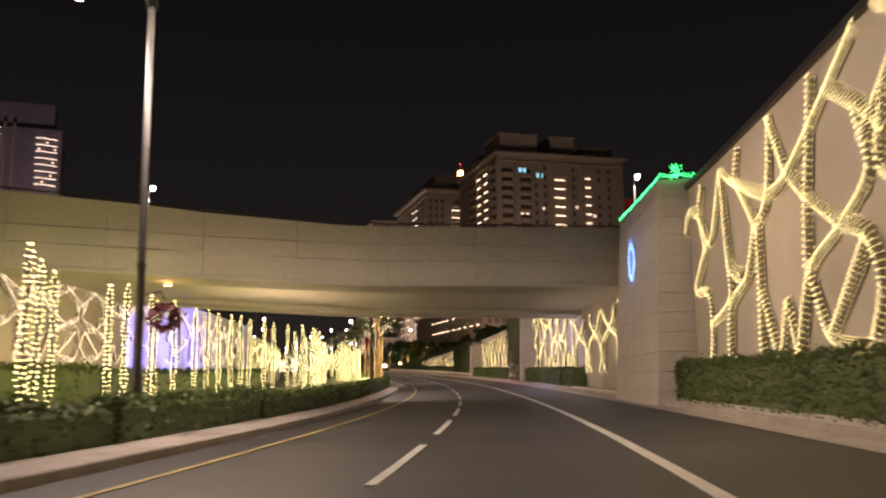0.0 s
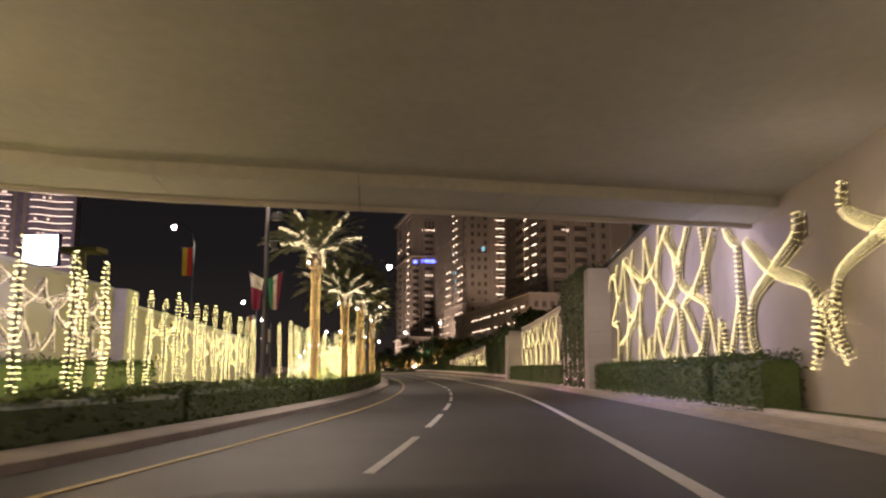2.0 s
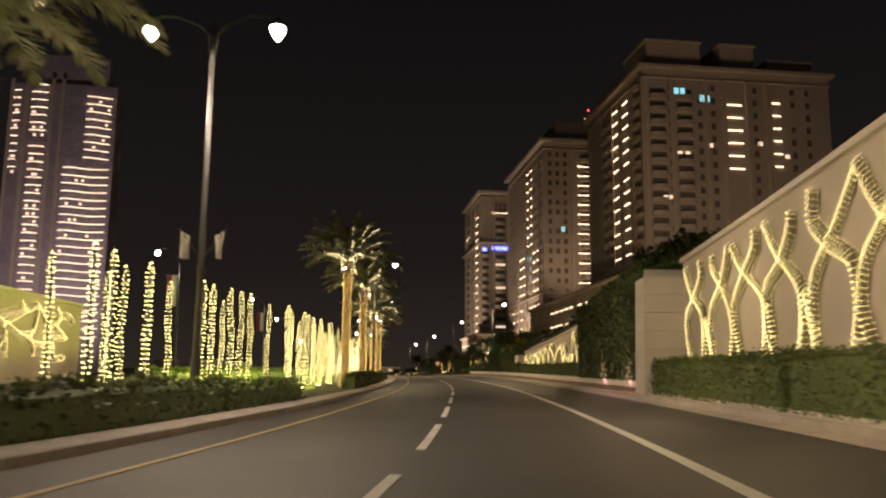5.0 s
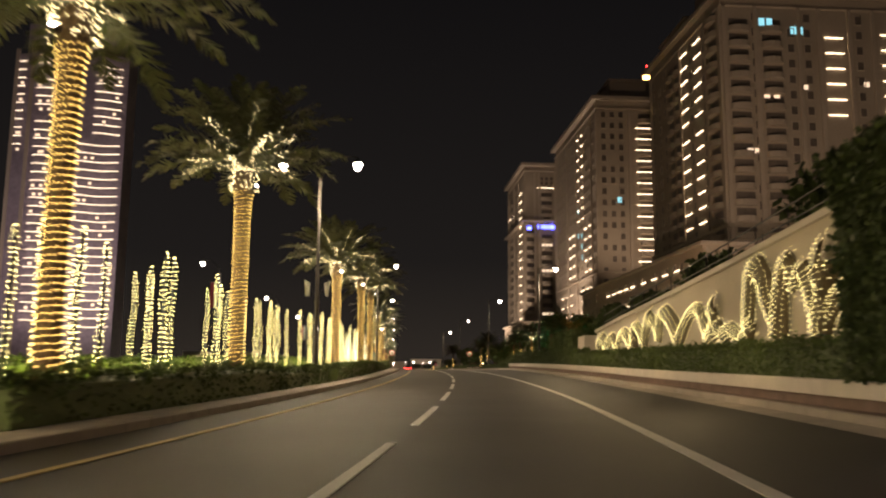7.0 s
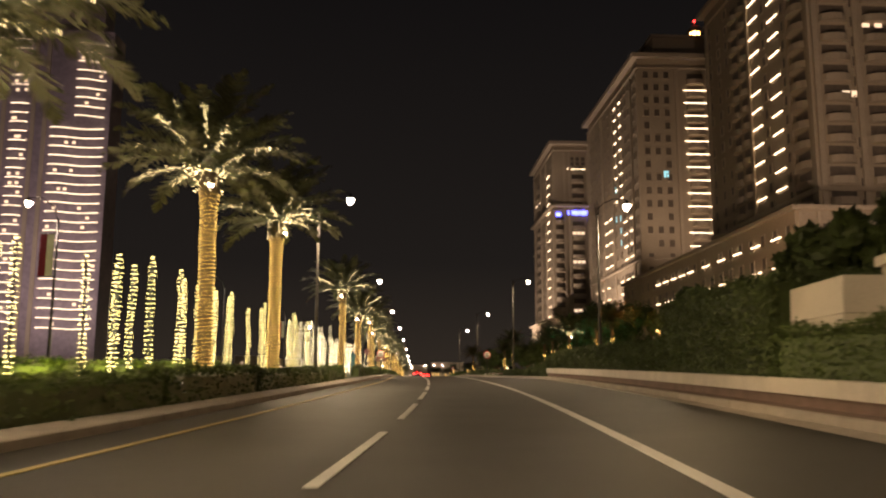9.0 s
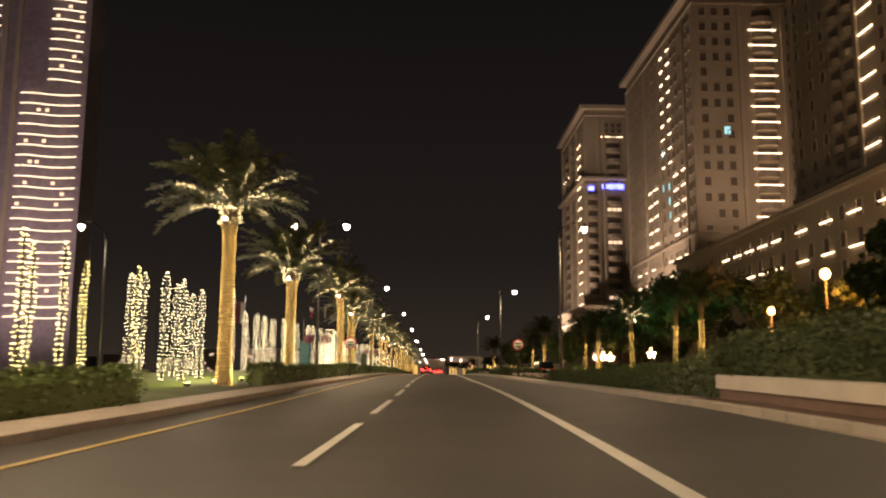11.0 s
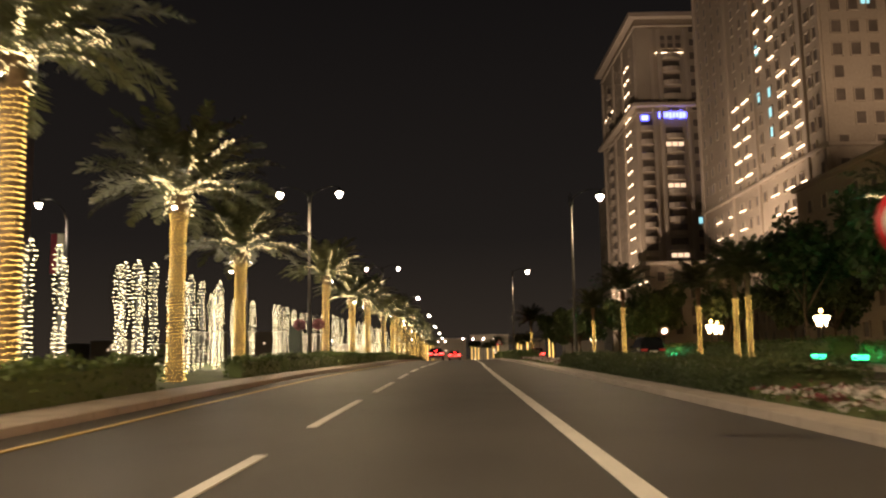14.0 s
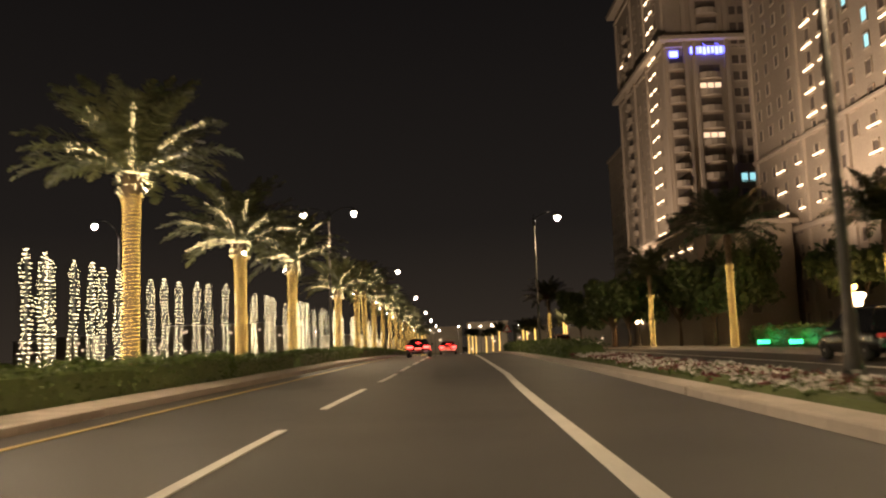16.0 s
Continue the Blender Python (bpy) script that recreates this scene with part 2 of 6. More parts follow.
def sweep(profile, ys, name, mat, closed=True):
    """A section (u, h), each may be a function of y, carried along the road."""
    vs, fs = [], []
    n = len(profile)
    for y in ys:
        for u, h in profile:
            vs.append(road(y, u(y) if callable(u) else u, h(y) if callable(h) else h))
    for i in range(len(ys) - 1):
        for k in range(n if closed else n - 1):
            a, b = i * n + k, i * n + (k + 1) % n
            fs.append((a, b, b + n, a + n))
    if closed:
        fs.append(tuple(range(n)))
        fs.append(tuple(reversed([(len(ys) - 1) * n + k for k in range(n)])))
    me = solid(vs, fs, name, mat)
    bm = bmesh.new()
    bm.from_mesh(me)
    bmesh.ops.recalc_face_normals(bm, faces=bm.faces)
    bm.to_mesh(me)
    bm.free()
    return me


def span(a, b, step):
    n = max(int(round((b - a) / step)), 1)
    return [a + (b - a) * i / n for i in range(n + 1)]


# ---- ground and road ----
def build_ground():
    xs = [-1500, -600, -250, -120, -60, -30, 0, 20, 40, 60, 100, 160, 300, 700, 1600]
    ys = [-600, -300, -100] + [float(v) for v in range(-60, 480, 20)] + [520, 600, 800, 1200, 2000, 3200]
    vs = [(x, y, gz(y) - 0.03) for y in ys for x in xs]
    n = len(xs)
    fs = [(j * n + i, j * n + i + 1, (j + 1) * n + i + 1, (j + 1) * n + i) for j in range(len(ys) - 1) for i in range(n - 1)]
    structure("ground", solid(vs, fs, "ground", M_LAWN), "dark planted ground under and beyond the road", "ground")


def kerb_u(y):
    return 6.5 + 0.2 * min(max((200 - y) / 60, 0), 1)


def kerb_l(y):
    return float(np.interp(y, (20, 55, 120, 150, 205, 250), (-4.05, -4.3, -4.5, -4.4, -4.1, -4.0)))


def line_u(y):
    return float(np.interp(y, (17, 55, 80, 120, 146, 205, 240, 282), (3.68, 3.56, 3.8, 3.68, 3.85, 3.52, 3.38, 3.8)))


def yellow_u(y):
    return float(np.interp(y, (20, 65, 118, 148, 204, 245, 300), (-2.9, -2.82, -3.25, -3.2, -2.95, -3.2, -3.15)))


def dash_u(y):
    return float(np.interp(y, (60, 80, 95, 110, 120, 130, 150, 170, 190, 210, 228, 240, 247, 256, 265, 285), (0.02, 0.08, 0.15, -0.1, -0.17, -0.1, 0.01, 0.12, 0.0, -0.1, -0.2, -0.18, -0.06, 0.03, 0.12, 0.04)))


def build_road():
    ys = span(-60, 340, 5) + span(360, 900, 30)
    me = sweep([(lambda y: kerb_l(y) - 0.02, 0.0), (0.0, 0.012), (3.9, 0.0), (lambda y: kerb_u(y) + 0.02, bank)], ys, "road", M_ASPHALT, closed=False)
    structure("road", me, "dark worn asphalt carriageway with two lanes and a shoulder", "road")


build_ground()
build_road()


# ---- kerbs, verges, lane lines ----
ARC_Y = [float(v) for v in range(-60, 901)]
ARC_S = [0.0]
for _y in ARC_Y[1:]:
    ARC_S.append(ARC_S[-1] + math.hypot(1, dx(_y) - dx(_y - 1)))


def s_of(y):
    return float(np.interp(y, ARC_Y, ARC_S))


def y_of(s):
    return float(np.interp(s, ARC_S, ARC_Y))


def ride(y, u, h=0.0):
    """A pose on the road at y, its y axis along the road and the slope."""
    a, b = road(y - 0.5, u), road(y + 0.5, u)
    w = (b - a).normalized()
    r = w.cross(Vector((0, 0, 1))).normalized()
    up = r.cross(w)
    p = road(y, u, h)
    return Matrix(((r.x, w.x, up.x, p.x), (r.y, w.y, up.y, p.y), (r.z, w.z, up.z, p.z), (0, 0, 0, 1)))


def build_lines():
    structure("lane_line", sweep([(lambda y: line_u(y) - 0.1, 0.006), (lambda y: line_u(y) - 0.1, 0.016), (lambda y: line_u(y) + 0.1, 0.016), (lambda y: line_u(y) + 0.1, 0.006)], span(-60, 340, 4) + span(370, 880, 30), "lane_line", M_PAINT), "solid white edge line on asphalt", "road line")
    structure("yellow_line", sweep([(lambda y: yellow_u(y) - 0.06, 0.006), (lambda y: yellow_u(y) - 0.06, 0.018), (lambda y: yellow_u(y) + 0.06, 0.018), (lambda y: yellow_u(y) + 0.06, 0.006)], span(-60, 340, 4) + span(370, 880, 30), "yellow_line", M_YELLOW), "worn yellow edge line on asphalt", "road line")
    holder = thing("dashed_line", (0, 0, 0), "broken white lane line on asphalt", "road line", kind="structure")
    for k in range(-8, 62):
        b = s_of(23.7) + 9 * k
        b += float(np.interp(y_of(b), (0, 58, 76, 90, 120, 129, 148, 166, 180, 205, 212, 229, 256, 265, 284, 300), (0.1, 0.25, 0.12, -0.3, 0.1, 0.36, 1.05, 1.47, 1.7, 0.9, 0.88, 1.4, 1.75, 1.9, 3.0, 4.0)))
        ya, yb = y_of(b - 6), y_of(b)
        part("dash", sweep([(lambda y: dash_u(y) - 0.07, 0.01), (lambda y: dash_u(y) - 0.07, 0.026), (lambda y: dash_u(y) + 0.07, 0.026), (lambda y: dash_u(y) + 0.07, 0.01)], span(ya, yb, 2), "dash", M_PAINT), holder)


def build_kerbs():
    structure("verge", sweep([(-5.3, 0.15), (lambda y: kerb_l(y) - 0.15, 0.135), (lambda y: kerb_l(y) - 0.15, -0.1), (-5.3, -0.1)], span(-60, 340, 4) + span(360, 900, 30), "verge", M_PAVE), "pale paved strip beside the median kerb", "pavement")
    structure("median", sweep([(-12.5, 0.5), (-9.5, 0.32), (-5.31, 0.14), (-5.31, -0.1), (-12.5, -0.1)], span(-60, 340, 4) + span(360, 900, 30), "median", M_LAWN), "raised median bed with dark grass", "ground")
    for ys, w, mat, label in ((span(-60, 115, 4), 0.62, M_FOOT, "narrow pale paved strip behind the kerb"), (span(115, 205, 4), 0.75, M_DARKRED, "narrow dark red strip behind the kerb"), (span(205, 340, 4) + span(360, 900, 30), 0.62, M_PAVE, "narrow pale paved strip behind the kerb")):
        structure("footway", sweep([(lambda y: kerb_u(y) + 0.14, lambda y: bank(y) + 0.14), (lambda y: kerb_u(y) + w, lambda y: bank(y) + 0.15), (lambda y: kerb_u(y) + w, -0.1), (lambda y: kerb_u(y) + 0.14, -0.1)], ys, "footway", mat), label, "pavement")
    edge = lambda y, d: bank(y) * (kerb_u(y) - d - 3.9) / (kerb_u(y) - 3.9)
    wide = lambda y: float(np.interp(y, (150, 204), (0.5, 0.03)))
    structure("gutter", sweep([(lambda y: kerb_u(y) - wide(y), lambda y: edge(y, wide(y)) + 0.008), (lambda y: kerb_u(y) - 0.01, lambda y: edge(y, 0.01) + 0.012)], span(-60, 206, 4), "gutter", M_PAVE, closed=False), "pale concrete gutter strip along the kerb", "gutter")
    stone = box_mesh((-0.07, -0.495, -0.25), (0.07, 0.495, 0.15), M_KERB, "kerb_stone", 0.02)
    for side, name in ((-1, "kerb_left"), (1, "kerb_right")):
        holder = thing(name, (0, 0, 0), "row of pale kerb stones along the road", "kerb", kind="structure")
        s = s_of(-6)
        for k in range(300):
            y = y_of(s + k)
            u = kerb_l(y) - 0.07 if side < 0 else kerb_u(y) + 0.07
            part("kerb_stone", stone, holder, m=ride(y, u, 0 if side < 0 else bank(y)))
        yy = y_of(s + 299.6)
        u = (lambda y: kerb_l(y) - 0.14) if side < 0 else (lambda y: kerb_u(y))
        v = (lambda y: kerb_l(y)) if side < 0 else (lambda y: kerb_u(y) + 0.14)
        structure("kerb_run", sweep([(u, -0.2), (u, 0.15), (v, 0.15), (v, -0.2)], span(yy, 900, 12), "kerb_run", M_KERB), "pale kerb running on along the road", "kerb")


# ---- retaining walls and bridge ----
TOP_Y, TOP_Z = (-80, 27, 42, 60, 75, 88, 119, 135, 160, 168), (7.4, 7.3, 7.7, 7.9, 7.5, 7.05, 6.7, 6.35, 5.9, 5.6)


def wall_top(y):
    return float(np.interp(y, TOP_Y, TOP_Z))


def build_walls():
    top = lambda y: wall_top(y) - gz(y)
    for i, (a, b) in enumerate(((-60, 26.5), (34.5, 76.9), (86.5, 114), (129, 166.5))):
        f = (7.8, 8.15, 8.4, 8.4)[i]
        w = structure("wall_%s" % "abcd"[i], sweep([(f, -0.2), (f, top), (9.0, top), (9.0, -0.2)], span(a, b, 3), "retaining_wall", M_PLASTER), "tall beige rendered retaining wall", "wall")
        part("coping", sweep([(f - 0.12, top), (f - 0.12, lambda y: top(y) + 0.16), (9.1, lambda y: top(y) + 0.16), (9.1, top)], span(a, b, 3), "coping", M_DARKMETAL if i < 2 else M_STONE), w)
    structure("embankment", sweep([(9.0, lambda y: top(y) - 0.4), (60, lambda y: top(y) - 0.4), (70, -0.2), (9.0, -0.2)], span(-60, 166, 6), "embankment", M_LAWN), "planted high ground behind the retaining wall", "ground")
    structure("planter", sweep([(7.22, 0.1), (7.22, 0.46), (7.42, 0.46), (7.42, 0.1)], span(-60, 114, 3), "planter", M_FOOT), "low pale planter wall", "wall")
    raised = structure("planter", sweep([(7.22, 0.1), (7.22, 0.57), (7.42, 0.57), (7.42, 0.1)], span(115.6, 204.7, 3), "plinth", M_DARKRED), "raised planter with a pale stone rim on a dark plinth", "wall")
    part("rim", sweep([(7.15, 0.574), (7.15, 0.84), (7.18, 0.86), (7.43, 0.86), (7.43, 0.574)], span(115.6, 204.7, 3), "rim", M_FOOT), raised, "pale stone rim")
    structure("planter_soil", sweep([(7.42, 0.4), (8.39, 0.44), (8.39, 0), (7.42, 0)], span(-60, 172, 3), "planter_soil", M_LAWN), "soil of the planter", "ground")


def build_pier(ya, yb, ua, ub, z, batter, lean_face, label):
    """A battered stone-clad pier in courses of cladding."""
    t = thing("pier", road((ya + yb) / 2, (ua + ub) / 2), label, "pier", kind="structure")
    base = gz((ya + yb) / 2)
    n = max(int((z - base) / 0.62), 3)
    inv = t.matrix_basis.inverted()
    for k in range(n):
        h0, h1 = (z - base) * k / n + 0.012, (z - base) * (k + 1) / n
        vs = []
        for h in (h0, h1):
            f = 1 - h / (z - base)
            for y, u in ((ya - batter * f * lean_face, ua - batter * f), (ya - batter * f * lean_face, ub), (yb, ub), (yb, ua - batter * f)):
                p = road(y, u)
                vs.append(inv @ Vector((p.x, p.y, base + h)))
        part("stone_course", solid(vs, [(3, 2, 1, 0), (4, 5, 6, 7), (0, 1, 5, 4), (1, 2, 6, 5), (2, 3, 7, 6), (3, 0, 4, 7)], "stone_course", M_STONE), t)
    return t


def bridge_point(x, v, z):
    """x across the road, v metres behind the near face."""
    if v > 12:
        v += min(max(0.15 * (x - 14.5) - 0.8, -3.0), 0.8)
    if z > 7.5:
        z += 0.04 * max(0, 6 - x)
    return Vector((x + 0.14 * v, 38.3 - 0.14 * x + v - 0.25 * max(0, -x) ** 0.5, z + 0.045 * max(0, 7 - x)))


def build_bridge():
    b = thing("bridge", (8, 45, 0), "concrete road bridge with panelled curved edge beams", "bridge", kind="structure")
    inv = b.matrix_basis.inverted()

    def run(section, xa, xb, step, name, mat):
        xs = span(xa, xb, step)
        vs = [inv @ bridge_point(x, v, z) for x in xs for v, z in section]
        n = len(section)
        fs = [(i * n + k, i * n + (k + 1) % n, (i + 1) * n + (k + 1) % n, (i + 1) * n + k) for i in range(len(xs) - 1) for k in range(n)]
        fs += [tuple(reversed(range(n))), tuple((len(xs) - 1) * n + k for k in range(n))]
        me = solid(vs, fs, name, mat)
        bm = bmesh.new()
        bm.from_mesh(me)
        bmesh.ops.recalc_face_normals(bm, faces=bm.faces)
        bm.to_mesh(me)
        bm.free()
        return part(name, me, b)

    W = 17.4
    curve = [(0.05, 6.6), (0.1, 6.2), (0.16, 5.72), (0.12, 5.66), (0.12, 5.52), (0.5, 5.5), (0.56, 5.6), (1.2, 5.5), (2.1, 5.42)]
    run([(0.1, 6.56), (0.1, 6.7), (0.38, 6.7), (0.38, 6.56)], -45, 24, 4, "ledge", M_CONCRETE)
    run([(2.12, 5.7), (2.12, 7.0), (W - 2.12, 7.0), (W - 2.12, 5.7)], -45, 24, 6, "deck", M_CONCRETE)
    x = 24.0
    while x > -44:
        run(curve + [(2.1, 5.85), (0.4, 6.6)], x - 3.985, x, 1.4, "soffit_panel", M_CONCRETE)
        if x > -20:
            run([(W - 2.08, 5.44), (W - 0.16, 5.42), (W - 0.16, 5.85), (W - 2.08, 5.85)], x - 3.985, x, 2, "soffit_panel", M_CONCRETE)
        run([(W - 0.14, 5.32), (W, 5.32), (W, 6.66), (W - 0.14, 6.66)], x - 3.985, x, 2, "edge_panel", M_STONE)
        run([(0.0, 6.66), (-0.02, 7.36), (0.03, 7.4), (0.03, 8.2), (0.25, 8.2), (0.25, 6.66)], x - 3.985, x, 2, "parapet_panel", M_CONCRETE)
        run([(W, 6.68), (W, 8.2), (W - 0.25, 8.2), (W - 0.25, 6.68)], x - 3.985, x, 2, "parapet_panel", M_CONCRETE)
        x -= 4.0
    run([(0.06, 8.32), (0.06, 8.38), (0.14, 8.38), (0.14, 8.32)], -44, 20, 4, "rail", M_DARKMETAL)
    for k in range(33):
        xx = -44 + 2 * k
        run([(0.08, 8.2), (0.08, 8.33), (0.12, 8.33), (0.12, 8.2)], xx, xx + 0.05, 0.05, "rail_post", M_DARKMETAL)


build_lines()
build_kerbs()
build_walls()
build_pier(27.0, 34.5, 7.0, 8.5, 7.8, 0.5, 0.6, "battered pale stone abutment pier beside the bridge")
build_pier(75.7, 77.0, 7.05, 8.5, 7.3, 0.1, 0, "square pale stone end pier of the retaining wall")
build_pier(114.0, 115.6, 6.95, 8.5, 6.25, 0.1, 0, "square pale stone end pier of the retaining wall")
build_pier(166.3, 168.6, 7.65, 9.0, 5.5, 0.1, 0, "low square pale stone end pier of the wall")
build_bridge()


def lamp(name, at, energy, colour, radius=0.3, spot=0.0, aim=None):
    li = bpy.data.lights.new(name, "SPOT" if spot else "POINT")
    li.energy, li.color, li.shadow_soft_size = energy, colour, radius
    if spot:
        li.spot_size, li.spot_blend = radians(spot), 0.2 if spot > 160 else 0.7
    ob = new(name, li)
    ob.matrix_basis = look(at, aim) if aim is not None else Matrix.Translation(at)
    return ob


# ---- leaves ----
def leaf_mesh(points, size, rng, name, mat, stretch=1.6):
    """Small pointed leaves, one at each point, turned at random."""
    vs, fs = [], []
    for p in points:
        a, b = rng.uniform(0, 6.283), rng.uniform(-1.0, 1.0)
        w = Vector((math.cos(a) * math.cos(b), math.sin(a) * math.cos(b), math.sin(b)))
        q = w.orthogonal().normalized()
        q.rotate(Matrix.Rotation(rng.uniform(0, 6.283), 3, w))
        s = size * rng.uniform(0.6, 1.3)
        o = len(vs)
        c = Vector(p)
        vs += [c - w * s * stretch * 0.5, c + q * s * 0.5, c + w * s * stretch * 0.5, c - q * s * 0.5]
        fs.append((o, o + 1, o + 2, o + 3))
    me = bpy.data.meshes.new(name)
    me.from_pydata([tuple(v) for v in vs], [], fs)
    me.update()
    me.materials.append(mat)
    return me


def hedge(ya, yb, ua, ub, h0, top_h, seed, label, density=210, ragged=0.06, size=0.075, mat=None):
    """A clipped hedge: a dark woody core and a skin of leaves over it."""
    mat = mat or M_HEDGE
    h1 = top_h if callable(top_h) else (lambda y: top_h)
    rng = random.Random(seed)
    mid = road((ya + yb) / 2, (ua + ub) / 2)
    t = thing("hedge", mid, label, "hedge")
    inv = t.matrix_basis.inverted()
    ys = span(ya + 0.12, yb - 0.12, 1.2)
    core = sweep([(ua + 0.08, h0), (ua + 0.06, lambda y: h1(y) - 0.16), (ua + 0.18, lambda y: h1(y) - 0.07), (ub - 0.18, lambda y: h1(y) - 0.07), (ub - 0.06, lambda y: h1(y) - 0.16), (ub - 0.08, h0)], ys, "core", mat)
    core.transform(inv)
    part("core", core, t)
    pts = []
    n = int((s_of(yb) - s_of(ya)) * density)
    for _ in range(n):
        y = rng.uniform(ya, yb)
        lump = 0.05 * math.sin(y * 1.7 + seed) + 0.04 * math.sin(y * 4.3 + 2 * seed)
        k = rng.random()
        if rng.random() < 0.1:
            y = rng.choice((ya, yb)) + rng.gauss(0, ragged)
        top = h1(min(max(y, ya), yb)) + lump
        if k < 0.42:
            u, h = ua + rng.gauss(0, ragged), rng.uniform(h0 + 0.02, top)
        elif k < 0.55:
            u, h = ub + rng.gauss(0, ragged), rng.uniform(h0 + 0.02, top)
        else:
            u, h = rng.uniform(ua, ub), top + rng.gauss(0, ragged)
        pts.append(inv @ road(y, u, max(h, h0)))
    part("leaf_skin", leaf_mesh(pts, size, rng, "leaf_skin", mat), t)["kind"] = "stuff"
    return t


def build_hedges():
    y = -12.0
    k = 0
    while y < 330:
        n = (11.0, 14.0, 9.0, 16.0)[k % 4]
        a, b = y, y + n
        for ga, gb in ((113.0, 127.5), (154.5, 156.3), (205.5, 218.5), (240.5, 243.8), (259.5, 268)):
            # open stretches where the light posts stand in bare ground
            if a < gb and b > ga:
                if ga - a > 1.5:
                    hedge(a, ga, -5.92, -5.32, 0.12, 0.78 + 0.06 * (k % 3), 140 + k, "low clipped green hedge along the median kerb", 330)
                a = min(gb, b)
        if b - a > 1.5:
            hedge(a, b, -5.92, -5.32, 0.12, 0.78 + 0.06 * (k % 3), 100 + k, "low clipped green hedge along the median kerb", 330)
        y += n + (0.05 if k % 3 else 1.6)
        k += 1
    for i, (a, b) in enumerate(((116, 137), (137.1, 158), (158.1, 180), (180.1, 200))):
        hedge(a, b, -12.4, -11.7, 0.4, 1.12 - 0.06 * (i % 2), 300 + i, "clipped green hedge behind the light posts lit yellow-green", 260, size=0.07)
    hedge(330.5, 420, -5.92, -5.32, 0.12, 0.8, 180, "low clipped green hedge along the median kerb", 60, size=0.13)
    for a, b in ((-14, 8), (8.1, 26.6), (52, 56), (56.1, 74.6), (87.5, 101), (101.1, 113.8), (130, 148), (148.1, 164)):
        hedge(a, b, 7.16 if a < 115 else 7.26, 7.78 if a < 30 else 8.1, 0.36 if a < 115 else 0.84, 1.55, 200 + int(a + 20), "clipped green hedge in a planter below the wall", 700, size=0.05)
    hedge(164.1, 168.6, 7.26, 7.6, 0.84, 1.7, 250, "clipped green hedge in front of the wall's end pier", 700, size=0.05)
    hedge(168.75, 186, 7.32, 10.4, 0.84, lambda y: float(np.interp(y, (168, 172, 176, 177.6, 178.4, 186), (2.75, 2.85, 2.85, 2.7, 1.72, 1.74))), 251, "thick dark green bank of shrubs beside the road", 3000, 0.08, 0.055, M_IVY)
    hedge(186.1, 204.6, 7.28, 9.2, 0.84, lambda y: float(np.interp(y, (186, 198, 203, 205), (1.76, 1.78, 1.66, 1.46))), 252, "dark green hedge in a raised planter beside the road", 1100, 0.08, 0.055, M_IVY)
    hedge(204.8, 214, 7.2, 9.2, 0.1, lambda y: float(np.interp(y, (205, 207, 209, 214), (1.4, 1.15, 0.98, 0.86))), 256, "dark green hedge sloping down at the planter's end", 900, 0.08, 0.055, M_IVY)
    hedge(214.1, 231.5, 7.15, 9.4, 0.1, 0.64, 253, "dark low hedge on the traffic island", 900, 0.07, 0.05, M_IVY)
    hedge(253.2, 280.5, 7.45, 9.4, 0.1, 0.66, 254, "dark low hedge on the traffic island", 900, 0.07, 0.05, M_IVY)
    hedge(312, 360, 7.15, 9.0, 0.1, 0.8, 255, "dark low hedge on the traffic island", 150, 0.1, 0.1)


build_hedges()


def flower_bed(ya, yb, seed):
    rng = random.Random(seed)
    t = thing("flower_bed", road((ya + yb) / 2, 8), "bed of white and dark red flowers on the island", "flower bed")
    inv = t.matrix_basis.inverted()
    soil = sweep([(7.14, 0.1), (7.3, 0.24), (8.9, 0.24), (9.05, 0.1)], span(ya, yb, 2), "soil", M_LAWN)
    soil.transform(inv)
    part("soil", soil, t)
    white, red, green = [], [], []
    for _ in range(int((yb - ya) * 34)):
        y, u = rng.uniform(ya, yb), rng.uniform(7.2, 9.0)
        h = 0.3 + 0.12 * noise.noise((y * 0.9, u * 0.9, seed))
        dest = white if noise.noise((y * 1.3, u * 1.3, 3.0)) > -0.08 else red
        for _k in range(7):
            p = inv @ road(y + rng.gauss(0, 0.07), u + rng.gauss(0, 0.07), h + rng.gauss(0, 0.035))
            dest.append(p)
            green.append(p - Vector((0, 0, 0.07)))
    part("white_petals", leaf_mesh(white, 0.065, rng, "white_petals", M_FLOWER_WHITE, 1.0), t)["kind"] = "stuff"
    part("red_petals", leaf_mesh(red, 0.065, rng, "red_petals", M_FLOWER_RED, 1.0), t)["kind"] = "stuff"
    part("foliage", leaf_mesh(green, 0.07, rng, "foliage", M_HEDGE), t)["kind"] = "stuff"


flower_bed(231.8, 253, 31)
flower_bed(280.8, 311.5, 32)


